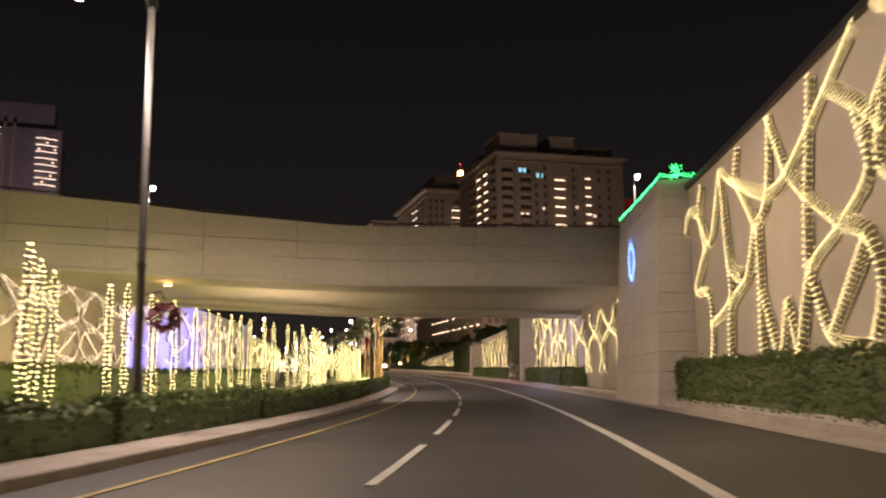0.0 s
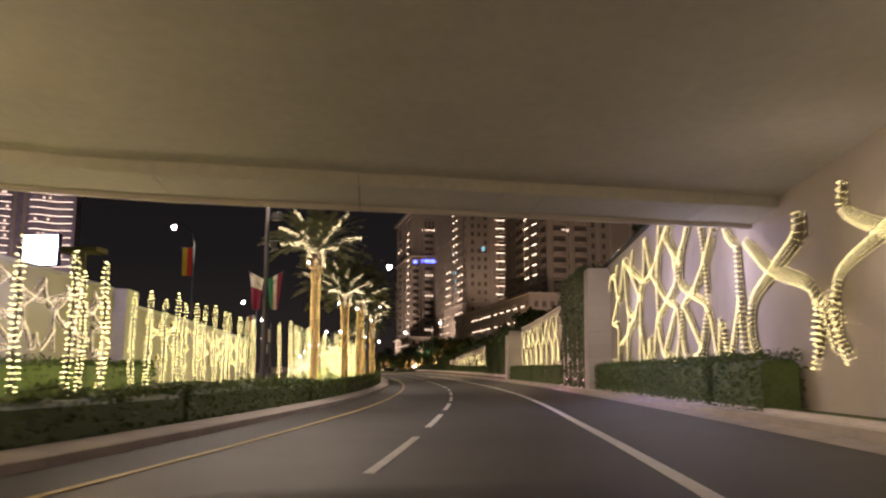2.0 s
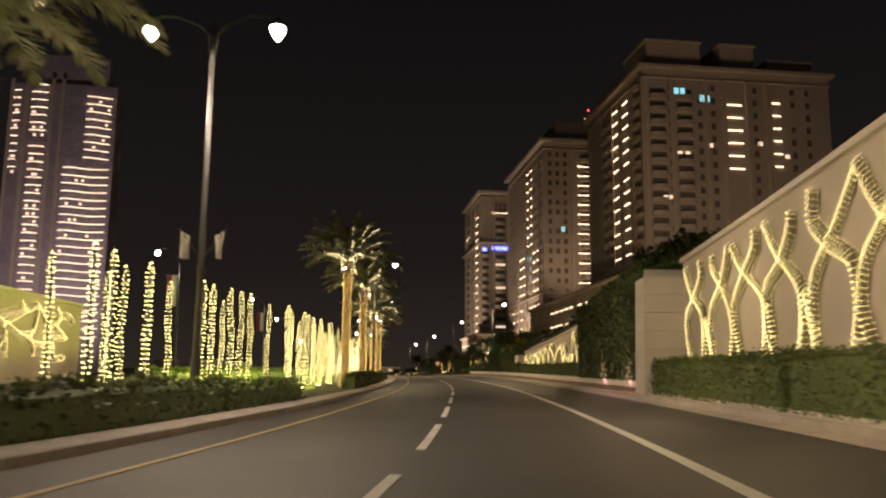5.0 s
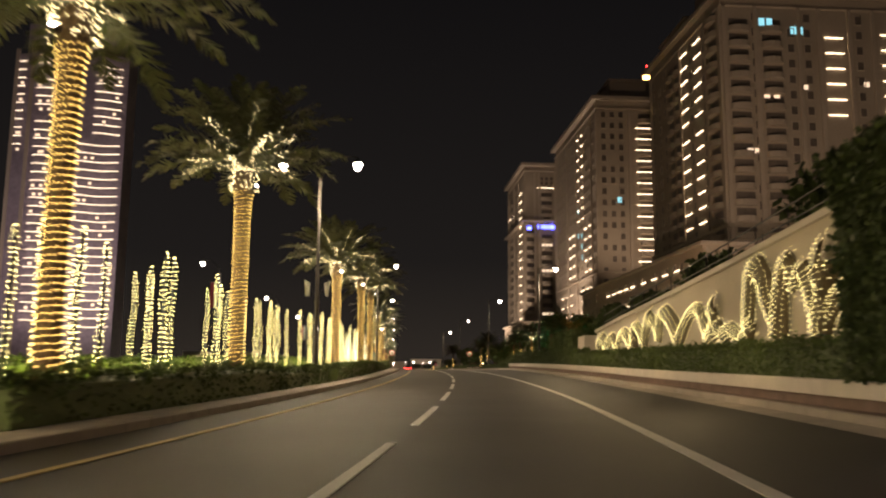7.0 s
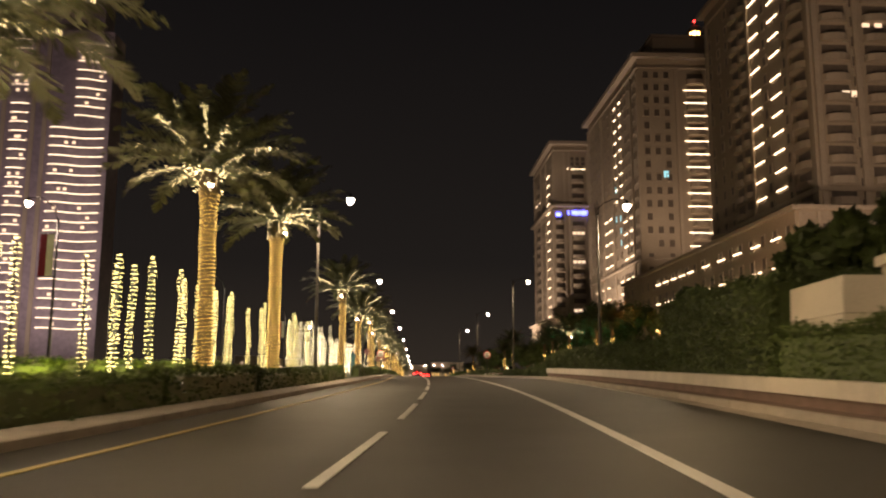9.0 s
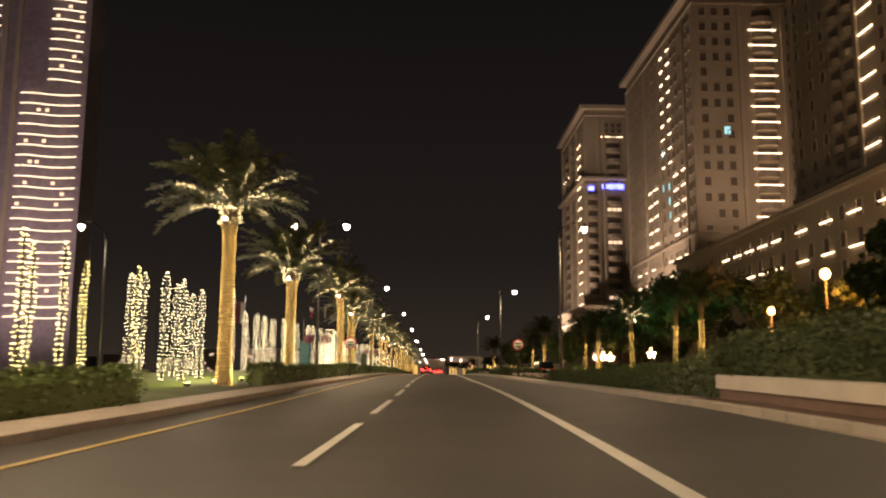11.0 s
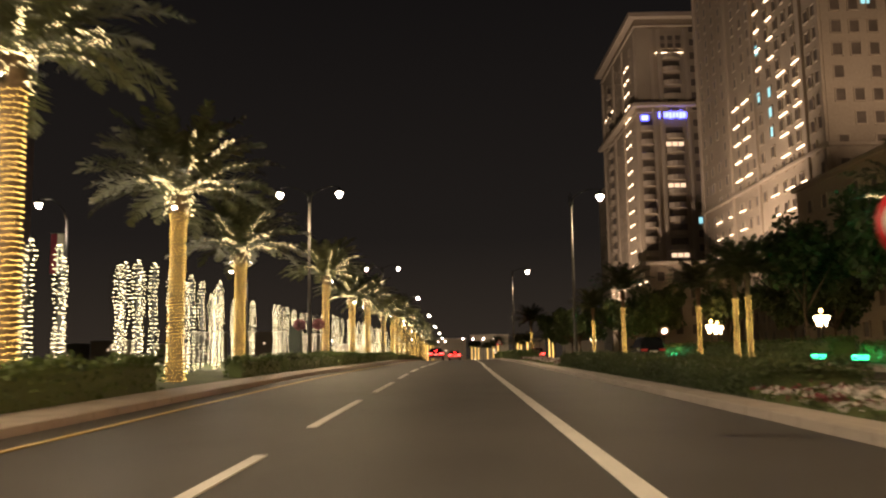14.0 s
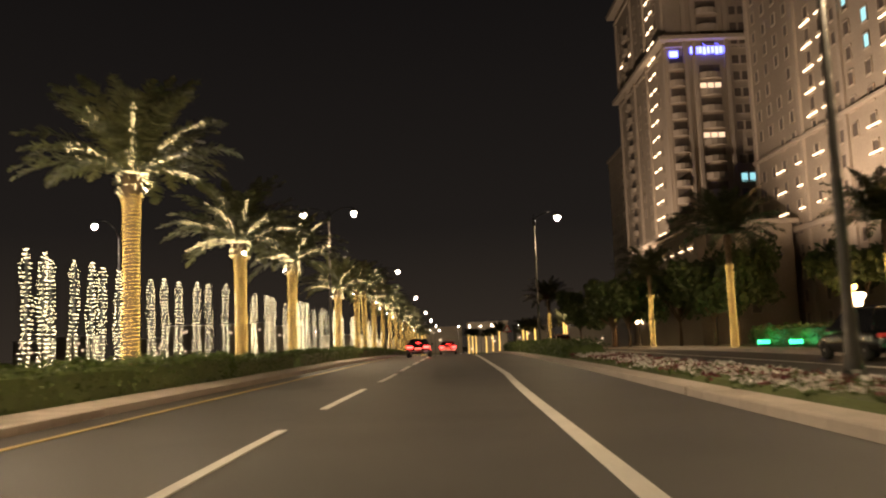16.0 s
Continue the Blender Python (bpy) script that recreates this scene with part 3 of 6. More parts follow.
def ivy_wall(ya, yb, u, top, seed, bare, ribs):
    """A ribbed stone wall behind climbing ivy, with bare strips between."""
    rng = random.Random(seed)
    hh = lambda y: top(y) - gz(y)
    w = structure("ivy_wall", sweep([(u, -0.1), (u, hh), (9.2, hh), (9.2, -0.1)], span(ya, yb, 1.5), "ivy_wall", M_STONE), "pale stone wall overgrown with dark ivy", "wall")
    y = ya + 0.3
    while ribs and y < yb:
        part("rib", sweep([(u - 0.09, 0.2), (u - 0.09, lambda q: hh(q) - 0.02), (u - 0.002, lambda q: hh(q) - 0.02), (u - 0.002, 0.2)], [y, y + 0.55], "rib", M_STONE), w)
        y += 1.7
    pts = []
    for _ in range(int((yb - ya) * 2600)):
        y = rng.uniform(ya, yb)
        h = rng.uniform(0.1 if ribs else 0.84, hh(y) + 0.35)
        cover = 0.6 * noise.noise((y * 0.8, h * 0.2, seed)) + 0.45 * noise.noise((y * 3.5, h * 1.6, seed)) + 0.05 * (h - 2.5)
        if ribs:
            f = ((y - ya - 0.3 + 0.12 * math.sin(h * 1.3)) % 1.7)
            cover += -0.55 if f < 0.65 else 0.28
        if cover < bare:
            continue
        pts.append(road(y, u - abs(rng.gauss(0.05, 0.08)) - 0.16 * max(min(cover, 1), 0), h))
        if rng.random() < 0.12:
            pts.append(road(y, rng.uniform(u, 9.2), hh(y) + abs(rng.gauss(0, 0.2))))
    me = leaf_mesh(pts, 0.12, rng, "ivy", M_IVY, 1.3)
    tagged(new("ivy", me), "dark climbing ivy hanging over a stone wall", "ivy", kind="stuff")


ivy_wall(77.0, 86.5, 7.35, lambda y: 7.4, 61, -0.05, True)
ivy_wall(115.6, 132.0, 7.3, wall_top, 62, -0.6, False)


# Unseen pink washers, added to brighten the ivy walls and the footway.
def wall_washer(y, u, e, h=0.72):
    t = thing("wall_washer", road(y, u, h), "added low pink floodlight on the planter", "floodlight", group="pink wall washers", rz=heading(y))
    part("housing", box_mesh((-0.06, -0.3, 0.0), (0.06, 0.3, 0.1), M_DARKMETAL, "housing", 0.02), t)
    part("lens", box_mesh((-0.045, -0.28, 0.101), (0.045, 0.28, 0.112), M_PINK, "lens", 0.002), t)
    lamp("added_washer_glow", road(y, u - 0.5, 1.1), e, (1.0, 0.52, 0.5), 0.2)


M_PINK = glow("pink_lens", (1.0, 0.5, 0.5), 3.0, False)
for y, e in ((78, 7), (81, 7), (84, 7)):
    wall_washer(y, 7.1, e)
for y in (118, 124):
    wall_washer(y, 7.28, 12, 0.86)


def tree(at, height, spread, seed, label, leaves=4200, size=0.2, mat=None):
    rng = random.Random(seed)
    t = thing("tree", at, label, "tree")
    fork = height * 0.34
    part("trunk", tube([(0, 0, -0.1), (0.04, 0, fork * 0.5), (0, 0.05, fork), (0.05, 0, height * 0.62)], [0.2, 0.15, 0.12, 0.05], "trunk", M_TRUNK), t)
    pts = []
    for k in range(9):
        a, rise = k * 2.4 + rng.uniform(-0.3, 0.3), rng.uniform(0.25, 1.1)
        r = spread * rng.uniform(0.55, 1.0)
        tip = Vector((math.cos(a) * r, math.sin(a) * r, fork + (height - fork) * rng.uniform(0.25, 0.85)))
        mid = Vector((0, 0, fork)).lerp(tip, 0.5) + Vector((0, 0, 0.3 * rise))
        part("limb", tube([(0, 0, fork * rng.uniform(0.8, 1.2)), mid, tip], [0.08, 0.05, 0.02], "limb", M_TRUNK, 6), t)
        for c in range(5):
            q = mid.lerp(tip, rng.uniform(0.2, 1.15)) + Vector((rng.gauss(0, 0.35), rng.gauss(0, 0.35), rng.gauss(0.2, 0.3)))
            rr = spread * rng.uniform(0.2, 0.34)
            for _ in range(leaves // 45):
                v = Vector((rng.gauss(0, 1), rng.gauss(0, 1), rng.gauss(0, 0.8)))
                v = v.normalized() * rr * rng.uniform(0.5, 1.1)
                pts.append(q + v)
    part("crown", leaf_mesh(pts, size, rng, "crown", mat or M_IVY), t)
    return t


# ---- light nets on the walls ----
# one panel of the ornament: knots (metres along the wall from its end, metres up), and the strands that run through them
KNOT = dict(a=(0.2, 5.85), b=(0.7, 6.4), c=(2.2, 6.95), d=(1.7, 6.2), e=(2.9, 5.1), f=(4.2, 6.85), g=(2.3, 5.0), h=(0.9, 3.95), i=(2.2, 3.85), j=(2.4, 2.8), k=(2.1, 1.75), l=(1.0, 1.85),
            m=(4.6, 4.35), n=(6.0, 3.85), o=(5.4, 6.3), p=(5.8, 7.0), q=(8.0, 5.45), r=(8.4, 7.05), s=(9.4, 5.55), t=(7.1, 4.8), u=(4.5, 3.3), v=(4.2, 1.7), w=(7.1, 3.4), x=(6.9, 1.7), y=(8.2, 1.8),
            A=(11.0, 7.1), B=(10.4, 4.8), C=(11.9, 6.6), D=(13.2, 7.15), E=(13.0, 5.85), F=(14.0, 5.2), G=(13.4, 4.65), H=(11.8, 4.05), I=(13.1, 3.75), J=(13.4, 2.7), K=(12.8, 1.75), L=(10.2, 3.4), M=(9.3, 1.7), N=(8.9, 2.9), O=(11.1, 2.1))
STRANDS = "abdef cdg ghijkl jum fmn foqsCD po ott rqt rs tnuv twx wyN NM ABL sBH CEF EGHLM HIJK LOK OI".split()
PANEL = 13.6
# the crossing ornament: shares of one bay's length and height
BAY_STRANDS = (((0, 1.0), (0.35, 0.72), (0.85, 0.5), (0.88, 0.2), (0.8, 0)), ((0.76, 1.0), (0.74, 0.86), (0.45, 0.68), (0.05, 0.5), (0.0, 0.25), (0.15, 0)), ((0.86, 0.1), (0.99, 0.4), (1.12, 0.15)))


def net_paths(length, low, high, style, rng, bay):
    """The strands of a net as lines of (along, up), between the heights low(s) and high(s)."""
    out = []
    if style == "arches":
        s = 0.4
        while s < length - 3.0:
            w, lean = rng.uniform(2.3, 4.4), rng.uniform(-0.5, 0.5)
            foot, end = low(s) + rng.uniform(0, 0.5), low(s + w) + rng.uniform(0, 0.5)
            top = high(s + w / 2) * rng.uniform(0.9, 1.0) - (0.9 if rng.random() < 0.25 else 0)
            share = lambda f, k: f + (top - f) * k
            line = [(s, foot), (s + 0.14 * w + lean * 0.6, share(foot, rng.uniform(0.4, 0.6))), (s + 0.3 * w + lean, share(foot, 0.92)), (s + 0.46 * w + lean, top)]
            if rng.random() < 0.4:
                line += [(s + 0.54 * w + lean, share(end, 0.62)), (s + 0.7 * w + lean * 0.5, share(end, rng.uniform(0.75, 0.95)))]
            else:
                line += [(s + 0.64 * w + lean, share(end, 0.86)), (s + 0.8 * w, share(end, rng.uniform(0.3, 0.55)))]
            out.append(line + [(s + w, end)])
            if rng.random() < 0.4:
                out.append([(s + 0.95 * w, end), (s + 1.15 * w, share(end, 0.5)), (s + 1.05 * w, share(end, 0.8)), (s + 1.2 * w, top)])
            s += w * rng.uniform(0.88, 1.04)
        return out
    if style == "cross":
        for k in range(int(length / bay)):
            w = length / int(length / bay)
            for line in BAY_STRANDS:
                pts = [(w * (k + (a if k % 3 != 1 else 0.95 - a)) + rng.uniform(-0.15, 0.15), h + rng.uniform(-0.03, 0.03)) for a, h in line]
                out.append([(min(max(a, 0), length), low(a) + (high(a) - low(a)) * h) for a, h in pts])
        return out
    for k in range(int(math.ceil(length / PANEL))):
        for line in STRANDS:
            pts = []
            for c in line:
                a, h = KNOT[c]
                a = PANEL * k + (a if k % 2 == 0 else PANEL - a)
                a, h = a + rng.uniform(-0.1, 0.1), h + rng.uniform(-0.08, 0.08)
                if a > length:
                    break
                f = (h - 1.7) / 5.4
                pts.append((a, low(a) + (high(a) - low(a)) * f))
            if len(pts) > 1:
                out.append(pts)
    return out


def glide(pts, step):
    """Points and directions at even steps on a smooth line through pts."""
    q = [Vector(p) for p in pts]
    q = [2 * q[0] - q[1]] + q + [2 * q[-1] - q[-2]]
    fine = []
    for i in range(1, len(q) - 2):
        for k in range(24):
            t = k / 24
            a, b, c, d = q[i - 1:i + 3]
            fine.append(0.5 * (2 * b + (c - a) * t * 0.8 + (2 * a - 5 * b + 4 * c - d) * t * t * 0.8 + (3 * b - a - 3 * c + d) * t ** 3 * 0.8) + 0.1 * ((c - b) * t) * 2)
    fine.append(q[-2])
    out, rest = [], 0.0
    for a, b in zip(fine, fine[1:]):
        w = b - a
        d = w.length
        while rest < d and d > 1e-6:
            out.append((a + w * (rest / d), w / d))
            rest += step
        rest -= d
    return out


def light_net(ya, yb, u, low, high, seed, label, mat, wide=0.36, style="loops", lit=True, pitch=0.135, r=0.0145, bay=4.2):
    """Padded sleeves on a wall, wound across with strings of bulbs; along is metres back from yb."""
    rng = random.Random(seed)
    t = thing("light_net", road((ya + yb) / 2, u, 0), label, "string lights", group="light nets on the walls")
    inv = t.matrix_basis.inverted()
    sb = s_of(yb)
    length = sb - s_of(ya)
    pts, vs, fs = [], [], []
    side = -1 if u > 0 else 1

    def place(s, h, off):
        y = y_of(sb - s)
        p = road(y, u + side * off)
        return inv @ Vector((p.x, p.y, h))

    for line in net_paths(length, lambda s: low(y_of(sb - s)), lambda s: high(y_of(sb - s)), style, rng, bay):
        w, phase = wide * rng.uniform(0.85, 1.2), rng.uniform(0, 6)
        slant = rng.choice((-0.3, 0.3))
        o, m = len(vs), 0
        for i, (c, d) in enumerate(glide(line, pitch)):
            n = Vector((-d.y, d.x))
            ww = w * (0.9 + 0.2 * math.sin(i * 0.11 + phase))
            if lit:
                for k in range(8):
                    e = (k + rng.uniform(-0.12, 0.12)) / 7 - 0.5
                    q = c + n * (e * ww) + d * (slant * e * ww + 0.25 * ww * (0.25 - e * e))
                    pts.append(place(q.x, q.y, 0.05 + 0.14 * (1 - 4 * e * e) * (ww / 0.36)))
            if i % 3 == 0:
                for e in (-0.46, -0.25, 0.0, 0.25, 0.46):
                    q = c + n * (e * ww)
                    vs.append(place(q.x, q.y, 0.015 + 0.12 * (1 - 4 * e * e) * (ww / 0.36)))
                m += 1
        for i in range(m - 1):
            for k in range(4):
                a = o + i * 5 + k
                fs.append((a, a + 1, a + 6, a + 5))
    part("mesh_sleeve", solid(vs, fs, "mesh_sleeve", M_DRYNET, True), t, "thin brown mesh sleeve")["kind"] = "stuff"
    if lit:
        part("string_light", bulbs(pts, r, "string_light", mat), t)["kind"] = "stuff"
    return t


light_net(-14, 26.6, 7.78, lambda y: 1.55, lambda y: 7.1, 3, "warm string lights in big loops on a beige wall", M_NET, 0.34)
light_net(36.2, 55.2, 8.13, lambda y: gz(y) + 1.35, lambda y: 5.05, 4, "white string lights in crossing loops under the bridge", M_NET, 0.36, "cross")
light_net(55.6, 75.4, 8.13, lambda y: gz(y) + 1.5, lambda y: 7.22, 5, "warm string lights in big loops on a pale wall", M_NET, 0.36)
light_net(86.8, 93.6, 8.38, lambda y: gz(y) + 1.4, lambda y: wall_top(y) - 0.5, 9, "unlit mesh loops on a beige wall", M_NET, 0.34, "cross", lit=False, bay=3.3)
light_net(94.2, 113.4, 8.38, lambda y: gz(y) + 1.5, lambda y: wall_top(y) - 0.45, 6, "warm string lights in crossing loops on a beige wall", M_NET, 0.36, "cross", bay=2.7)
light_net(132.4, 165.5, 8.38, lambda y: gz(y) + 1.6, lambda y: wall_top(y) - 0.35, 7, "warm string lights in waves on a low wall", M_NET, 0.74, "arches")
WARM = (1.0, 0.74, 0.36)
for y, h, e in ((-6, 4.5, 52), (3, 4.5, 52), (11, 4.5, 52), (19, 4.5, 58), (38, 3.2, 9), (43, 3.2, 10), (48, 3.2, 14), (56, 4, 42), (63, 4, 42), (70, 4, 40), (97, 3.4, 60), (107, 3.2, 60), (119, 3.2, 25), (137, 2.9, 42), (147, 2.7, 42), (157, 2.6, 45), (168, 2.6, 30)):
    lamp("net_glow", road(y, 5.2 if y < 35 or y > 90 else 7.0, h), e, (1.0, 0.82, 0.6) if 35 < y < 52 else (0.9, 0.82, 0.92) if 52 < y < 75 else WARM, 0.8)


# ---- light columns in the median ----
def column_mesh(seed, mat, height, dense, wide, rise):
    """Strings of bulbs wound round a post in uneven turns, thinning to a point at the top."""
    rng = random.Random(seed)
    pts = []
    z = 0.1
    while z < height:
        r = wide * (1 + 0.12 * math.sin(z * 5 + seed) + 0.1 * math.sin(z * 11 + 2 * seed)) * min(1, 0.25 + (height - z) / 0.45)
        turn = rng.uniform(0, 6.283)
        for k in range(dense):
            a = 6.283 * (k + rng.uniform(-0.3, 0.3)) / dense + turn
            pts.append((r * math.cos(a) + 0.04 * math.sin(z * 2 + seed), r * math.sin(a), z + rise * rng.uniform(-0.2, 0.2)))
        z += rise
    return bulbs(pts, 0.017, "string_light", mat)


COLUMNS = ((19.6, -9.9), (22, -10.8), (24.5, -10.4), (27, -11), (29.6, -11.2), (32.4, -12.1), (33.2, -11.6), (34.8, -11.3), (36.1, -11.2), (37.4, -11.0), (40.3, -11.3), (41.6, -11.1), (44.4, -11.4), (43.7, -10.4), (47.4, -10.7), (50.6, -10.5), (48.8, -9.3), (51.7, -9.1),
           (56.5, -9.3), (54.7, -9.4), (60, -11.6), (65.8, -12.3), (65.8, -11.7), (68.2, -11.9), (68.2, -11.4), (72.4, -12.4), (71.9, -11.7), (75.1, -12.3), (75.1, -11.7), (80.4, -11.4), (84.9, -10.4), (85, -9.7), (87.8, -10.2), (88.7, -9.9), (91.7, -10.5), (90.5, -9.5), (93.9, -10), (92.7, -9.1), (99, -9.9), (99.7, -9.3))
COLUMNS_B = ((104.3, -12), (106.2, -11.1), (110.7, -11.5), (115, -10.9), (125.7, -8.5), (127.9, -8.8), (127.9, -8.1), (129.9, -8.2), (132.4, -8.2), (135.3, -8.6), (136.8, -8.5), (137.2, -10.4), (149.9, -12.4),
             (149.8, -11.8), (155.7, -11.2), (155.9, -10.7), (159.2, -11.2), (159.1, -10.6), (161.8, -11), (161.6, -10.3), (165, -10.8), (165, -10.3), (168.8, -10.7), (172.9, -9.8), (177.0, -9.8), (177.3, -9.0), (179.3, -9.3), (178.6, -8.4), (182.3, -8.7), (184.5, -9.2), (187.6, -9.6), (192.9, -10.3), (190.0, -8.8))
COLUMNS_C = ((218.4, -10), (218.4, -9.1), (220.2, -8.9), (223.4, -9.1), (226, -8.4), (244.1, -11.7), (246.1, -12), (246.1, -11.4), (247.6, -11.6), (248.4, -11.3), (251.8, -10.1), (252.5, -11.9), (253.9, -10.7), (254.4, -11.8), (254.3, -10.3), (255.3, -11.7), (256.2, -10.9), (256.2, -10.3), (259.8, -11.4), (260.3, -11), (261.7, -9.9), (267.4, -8.9), (268.7, -8.8),
             (263, -9.6), (267, -9.4), (269.5, -8.4), (271.3, -8.9), (273.1, -9.5), (272.7, -8.6), (277.3, -10.3), (277, -9.5), (276.4, -8.6), (281, -10), (287.5, -12), (283.7, -11), (289, -12), (290, -11.5), (291.9, -12.1), (293.3, -12.2), (294, -12.2), (295.2, -11.8), (297.4, -12.3), (298.6, -11), (299.9, -11.1), (301.7, -11.6), (302.9, -11.4), (303.6, -10.7), (304.2, -11.3), (306.5, -11.2),
             (310.3, -11.2), (311.1, -10.9), (311.4, -10.4), (312.5, -9.9), (313.8, -9.7), (315.7, -9.4), (318.4, -9.4), (322.4, -9.5), (323.9, -9.1))

COLUMNS_D = ((76, -11.5), (78.8, -12), (79.6, -11.6), (81.7, -12.2), (82.7, -11.6), (84.2, -11.8), (94.7, -10.5), (96.5, -10.2), (167.1, -10.7), (172, -11.1), (174, -10.9), (179.9, -10.1), (186.5, -8.6),
             (220.3, -11.1), (223.3, -10.2), (227.1, -10.5), (229.3, -9.5), (262.5, -10.9), (265.3, -10.6), (268.2, -9.7), (270.4, -9.9))


def build_columns():
    rng = random.Random(11)
    post = lathe([(0.05, -0.3), (0.05, 0.0), (0.04, 0.02), (0.035, 3.78), (0.0, 3.8)], "post", M_DARKMETAL, 8)
    shoe = lathe([(0.13, -0.02), (0.13, 0.03), (0.06, 0.06), (0.05, 0.1)], "foot", M_DARKMETAL, 10)
    kinds = [[column_mesh(20 + i, m, 3.9, d, w, r) for i in range(4)] for m, d, w, r in ((M_BULB, 4, 0.1, 0.135), (M_BULB_WHITE, 4, 0.145, 0.14))]
    spots = list(COLUMNS + COLUMNS_B + COLUMNS_C + COLUMNS_D)
    # the fuller stretches between, two loose rows
    for a, b, gap in ((8, 18, 2.1), (101, 124, 2.0), (138, 149, 2.0), (195, 217, 2.0), (325, 352, 1.7), (356, 420, 2.6)):
        y = a
        while y < b:
            spots.append((y + rng.uniform(-0.5, 0.5), rng.choice((-8.6, -10.3)) + rng.uniform(-0.4, 0.4)))
            y += gap
    for y, u in spots:
        p = road(y, u, float(np.interp(u, (-12.5, -9.5, -5.3), (0.5, 0.32, 0.14))) - 0.02)
        white = y > 216
        t = thing("light_column", p, "tall post wound thickly with white string lights" if white else "tall post wound with warm string lights", "light post", group="light columns in the median", rz=rng.uniform(0, 360))
        h = rng.uniform(0.98, 1.06)
        tilt = Matrix.Rotation(rng.uniform(-0.02, 0.02), 4, "X") @ Matrix.Diagonal((1, 1, h, 1))
        part("foot", shoe, t)
        part("post", post, t, m=tilt)
        part("string_light", kinds[1 if white else 0][rng.randrange(4)], t, m=tilt)["kind"] = "stuff"
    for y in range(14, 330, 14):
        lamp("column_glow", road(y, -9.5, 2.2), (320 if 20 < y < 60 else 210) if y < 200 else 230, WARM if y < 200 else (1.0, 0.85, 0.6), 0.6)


build_columns()


def uplight(y, u, k):
    """A small ground floodlight on a spike that washes the planting."""
    t = thing("uplight", road(y, u, 0.2), "small ground floodlight glowing yellow-green", "floodlight", group="ground floodlights")
    part("housing", lathe([(0.02, -0.25), (0.025, 0.0), (0.09, 0.02), (0.11, 0.12), (0.1, 0.14)], "housing", M_DARKMETAL, 10), t)
    part("lens", lathe([(0.0, 0.135), (0.095, 0.142), (0.0, 0.15)], "lens", M_UPLENS, 10), t)
    lamp("uplight_glow", road(y, u, 0.75), 19 * k, (0.9, 1.0, 0.1), 0.12, 155, road(y, u - 2.5, 0.5))


M_UPLENS = glow("yellow_lens", (0.9, 1.0, 0.2), 25.0, False)
for y, u, k in ((21, -9.2, 10), (34, -9.4, 10), (64, -9.2, 10), (112, -7.2, 14), (118, -7.4, 14), (123, -7.2, 13), (72, -7.6, 14), (84, -7.4, 14), (93, -7.2, 12), (129, -7.4, 14), (134, -7.4, 14), (152, -7.6, 10), (178, -7.4, 12), (219, -7.3, 14), (224, -7.4, 14), (252, -7, 12), (297, -7.8, 12)):
    uplight(y, u, k)
rng_up = random.Random(91)
for i in range(26):
    uplight(17 + 11 * i + rng_up.uniform(-2, 2), rng_up.uniform(-8.4, -6.9), rng_up.choice((5, 8, 12)))


for i in range(18):
    uplight(118 + 4.6 * i + rng_up.uniform(-1, 1), -10.9 + rng_up.uniform(-0.2, 0.3), rng_up.choice((1, 2, 5)))


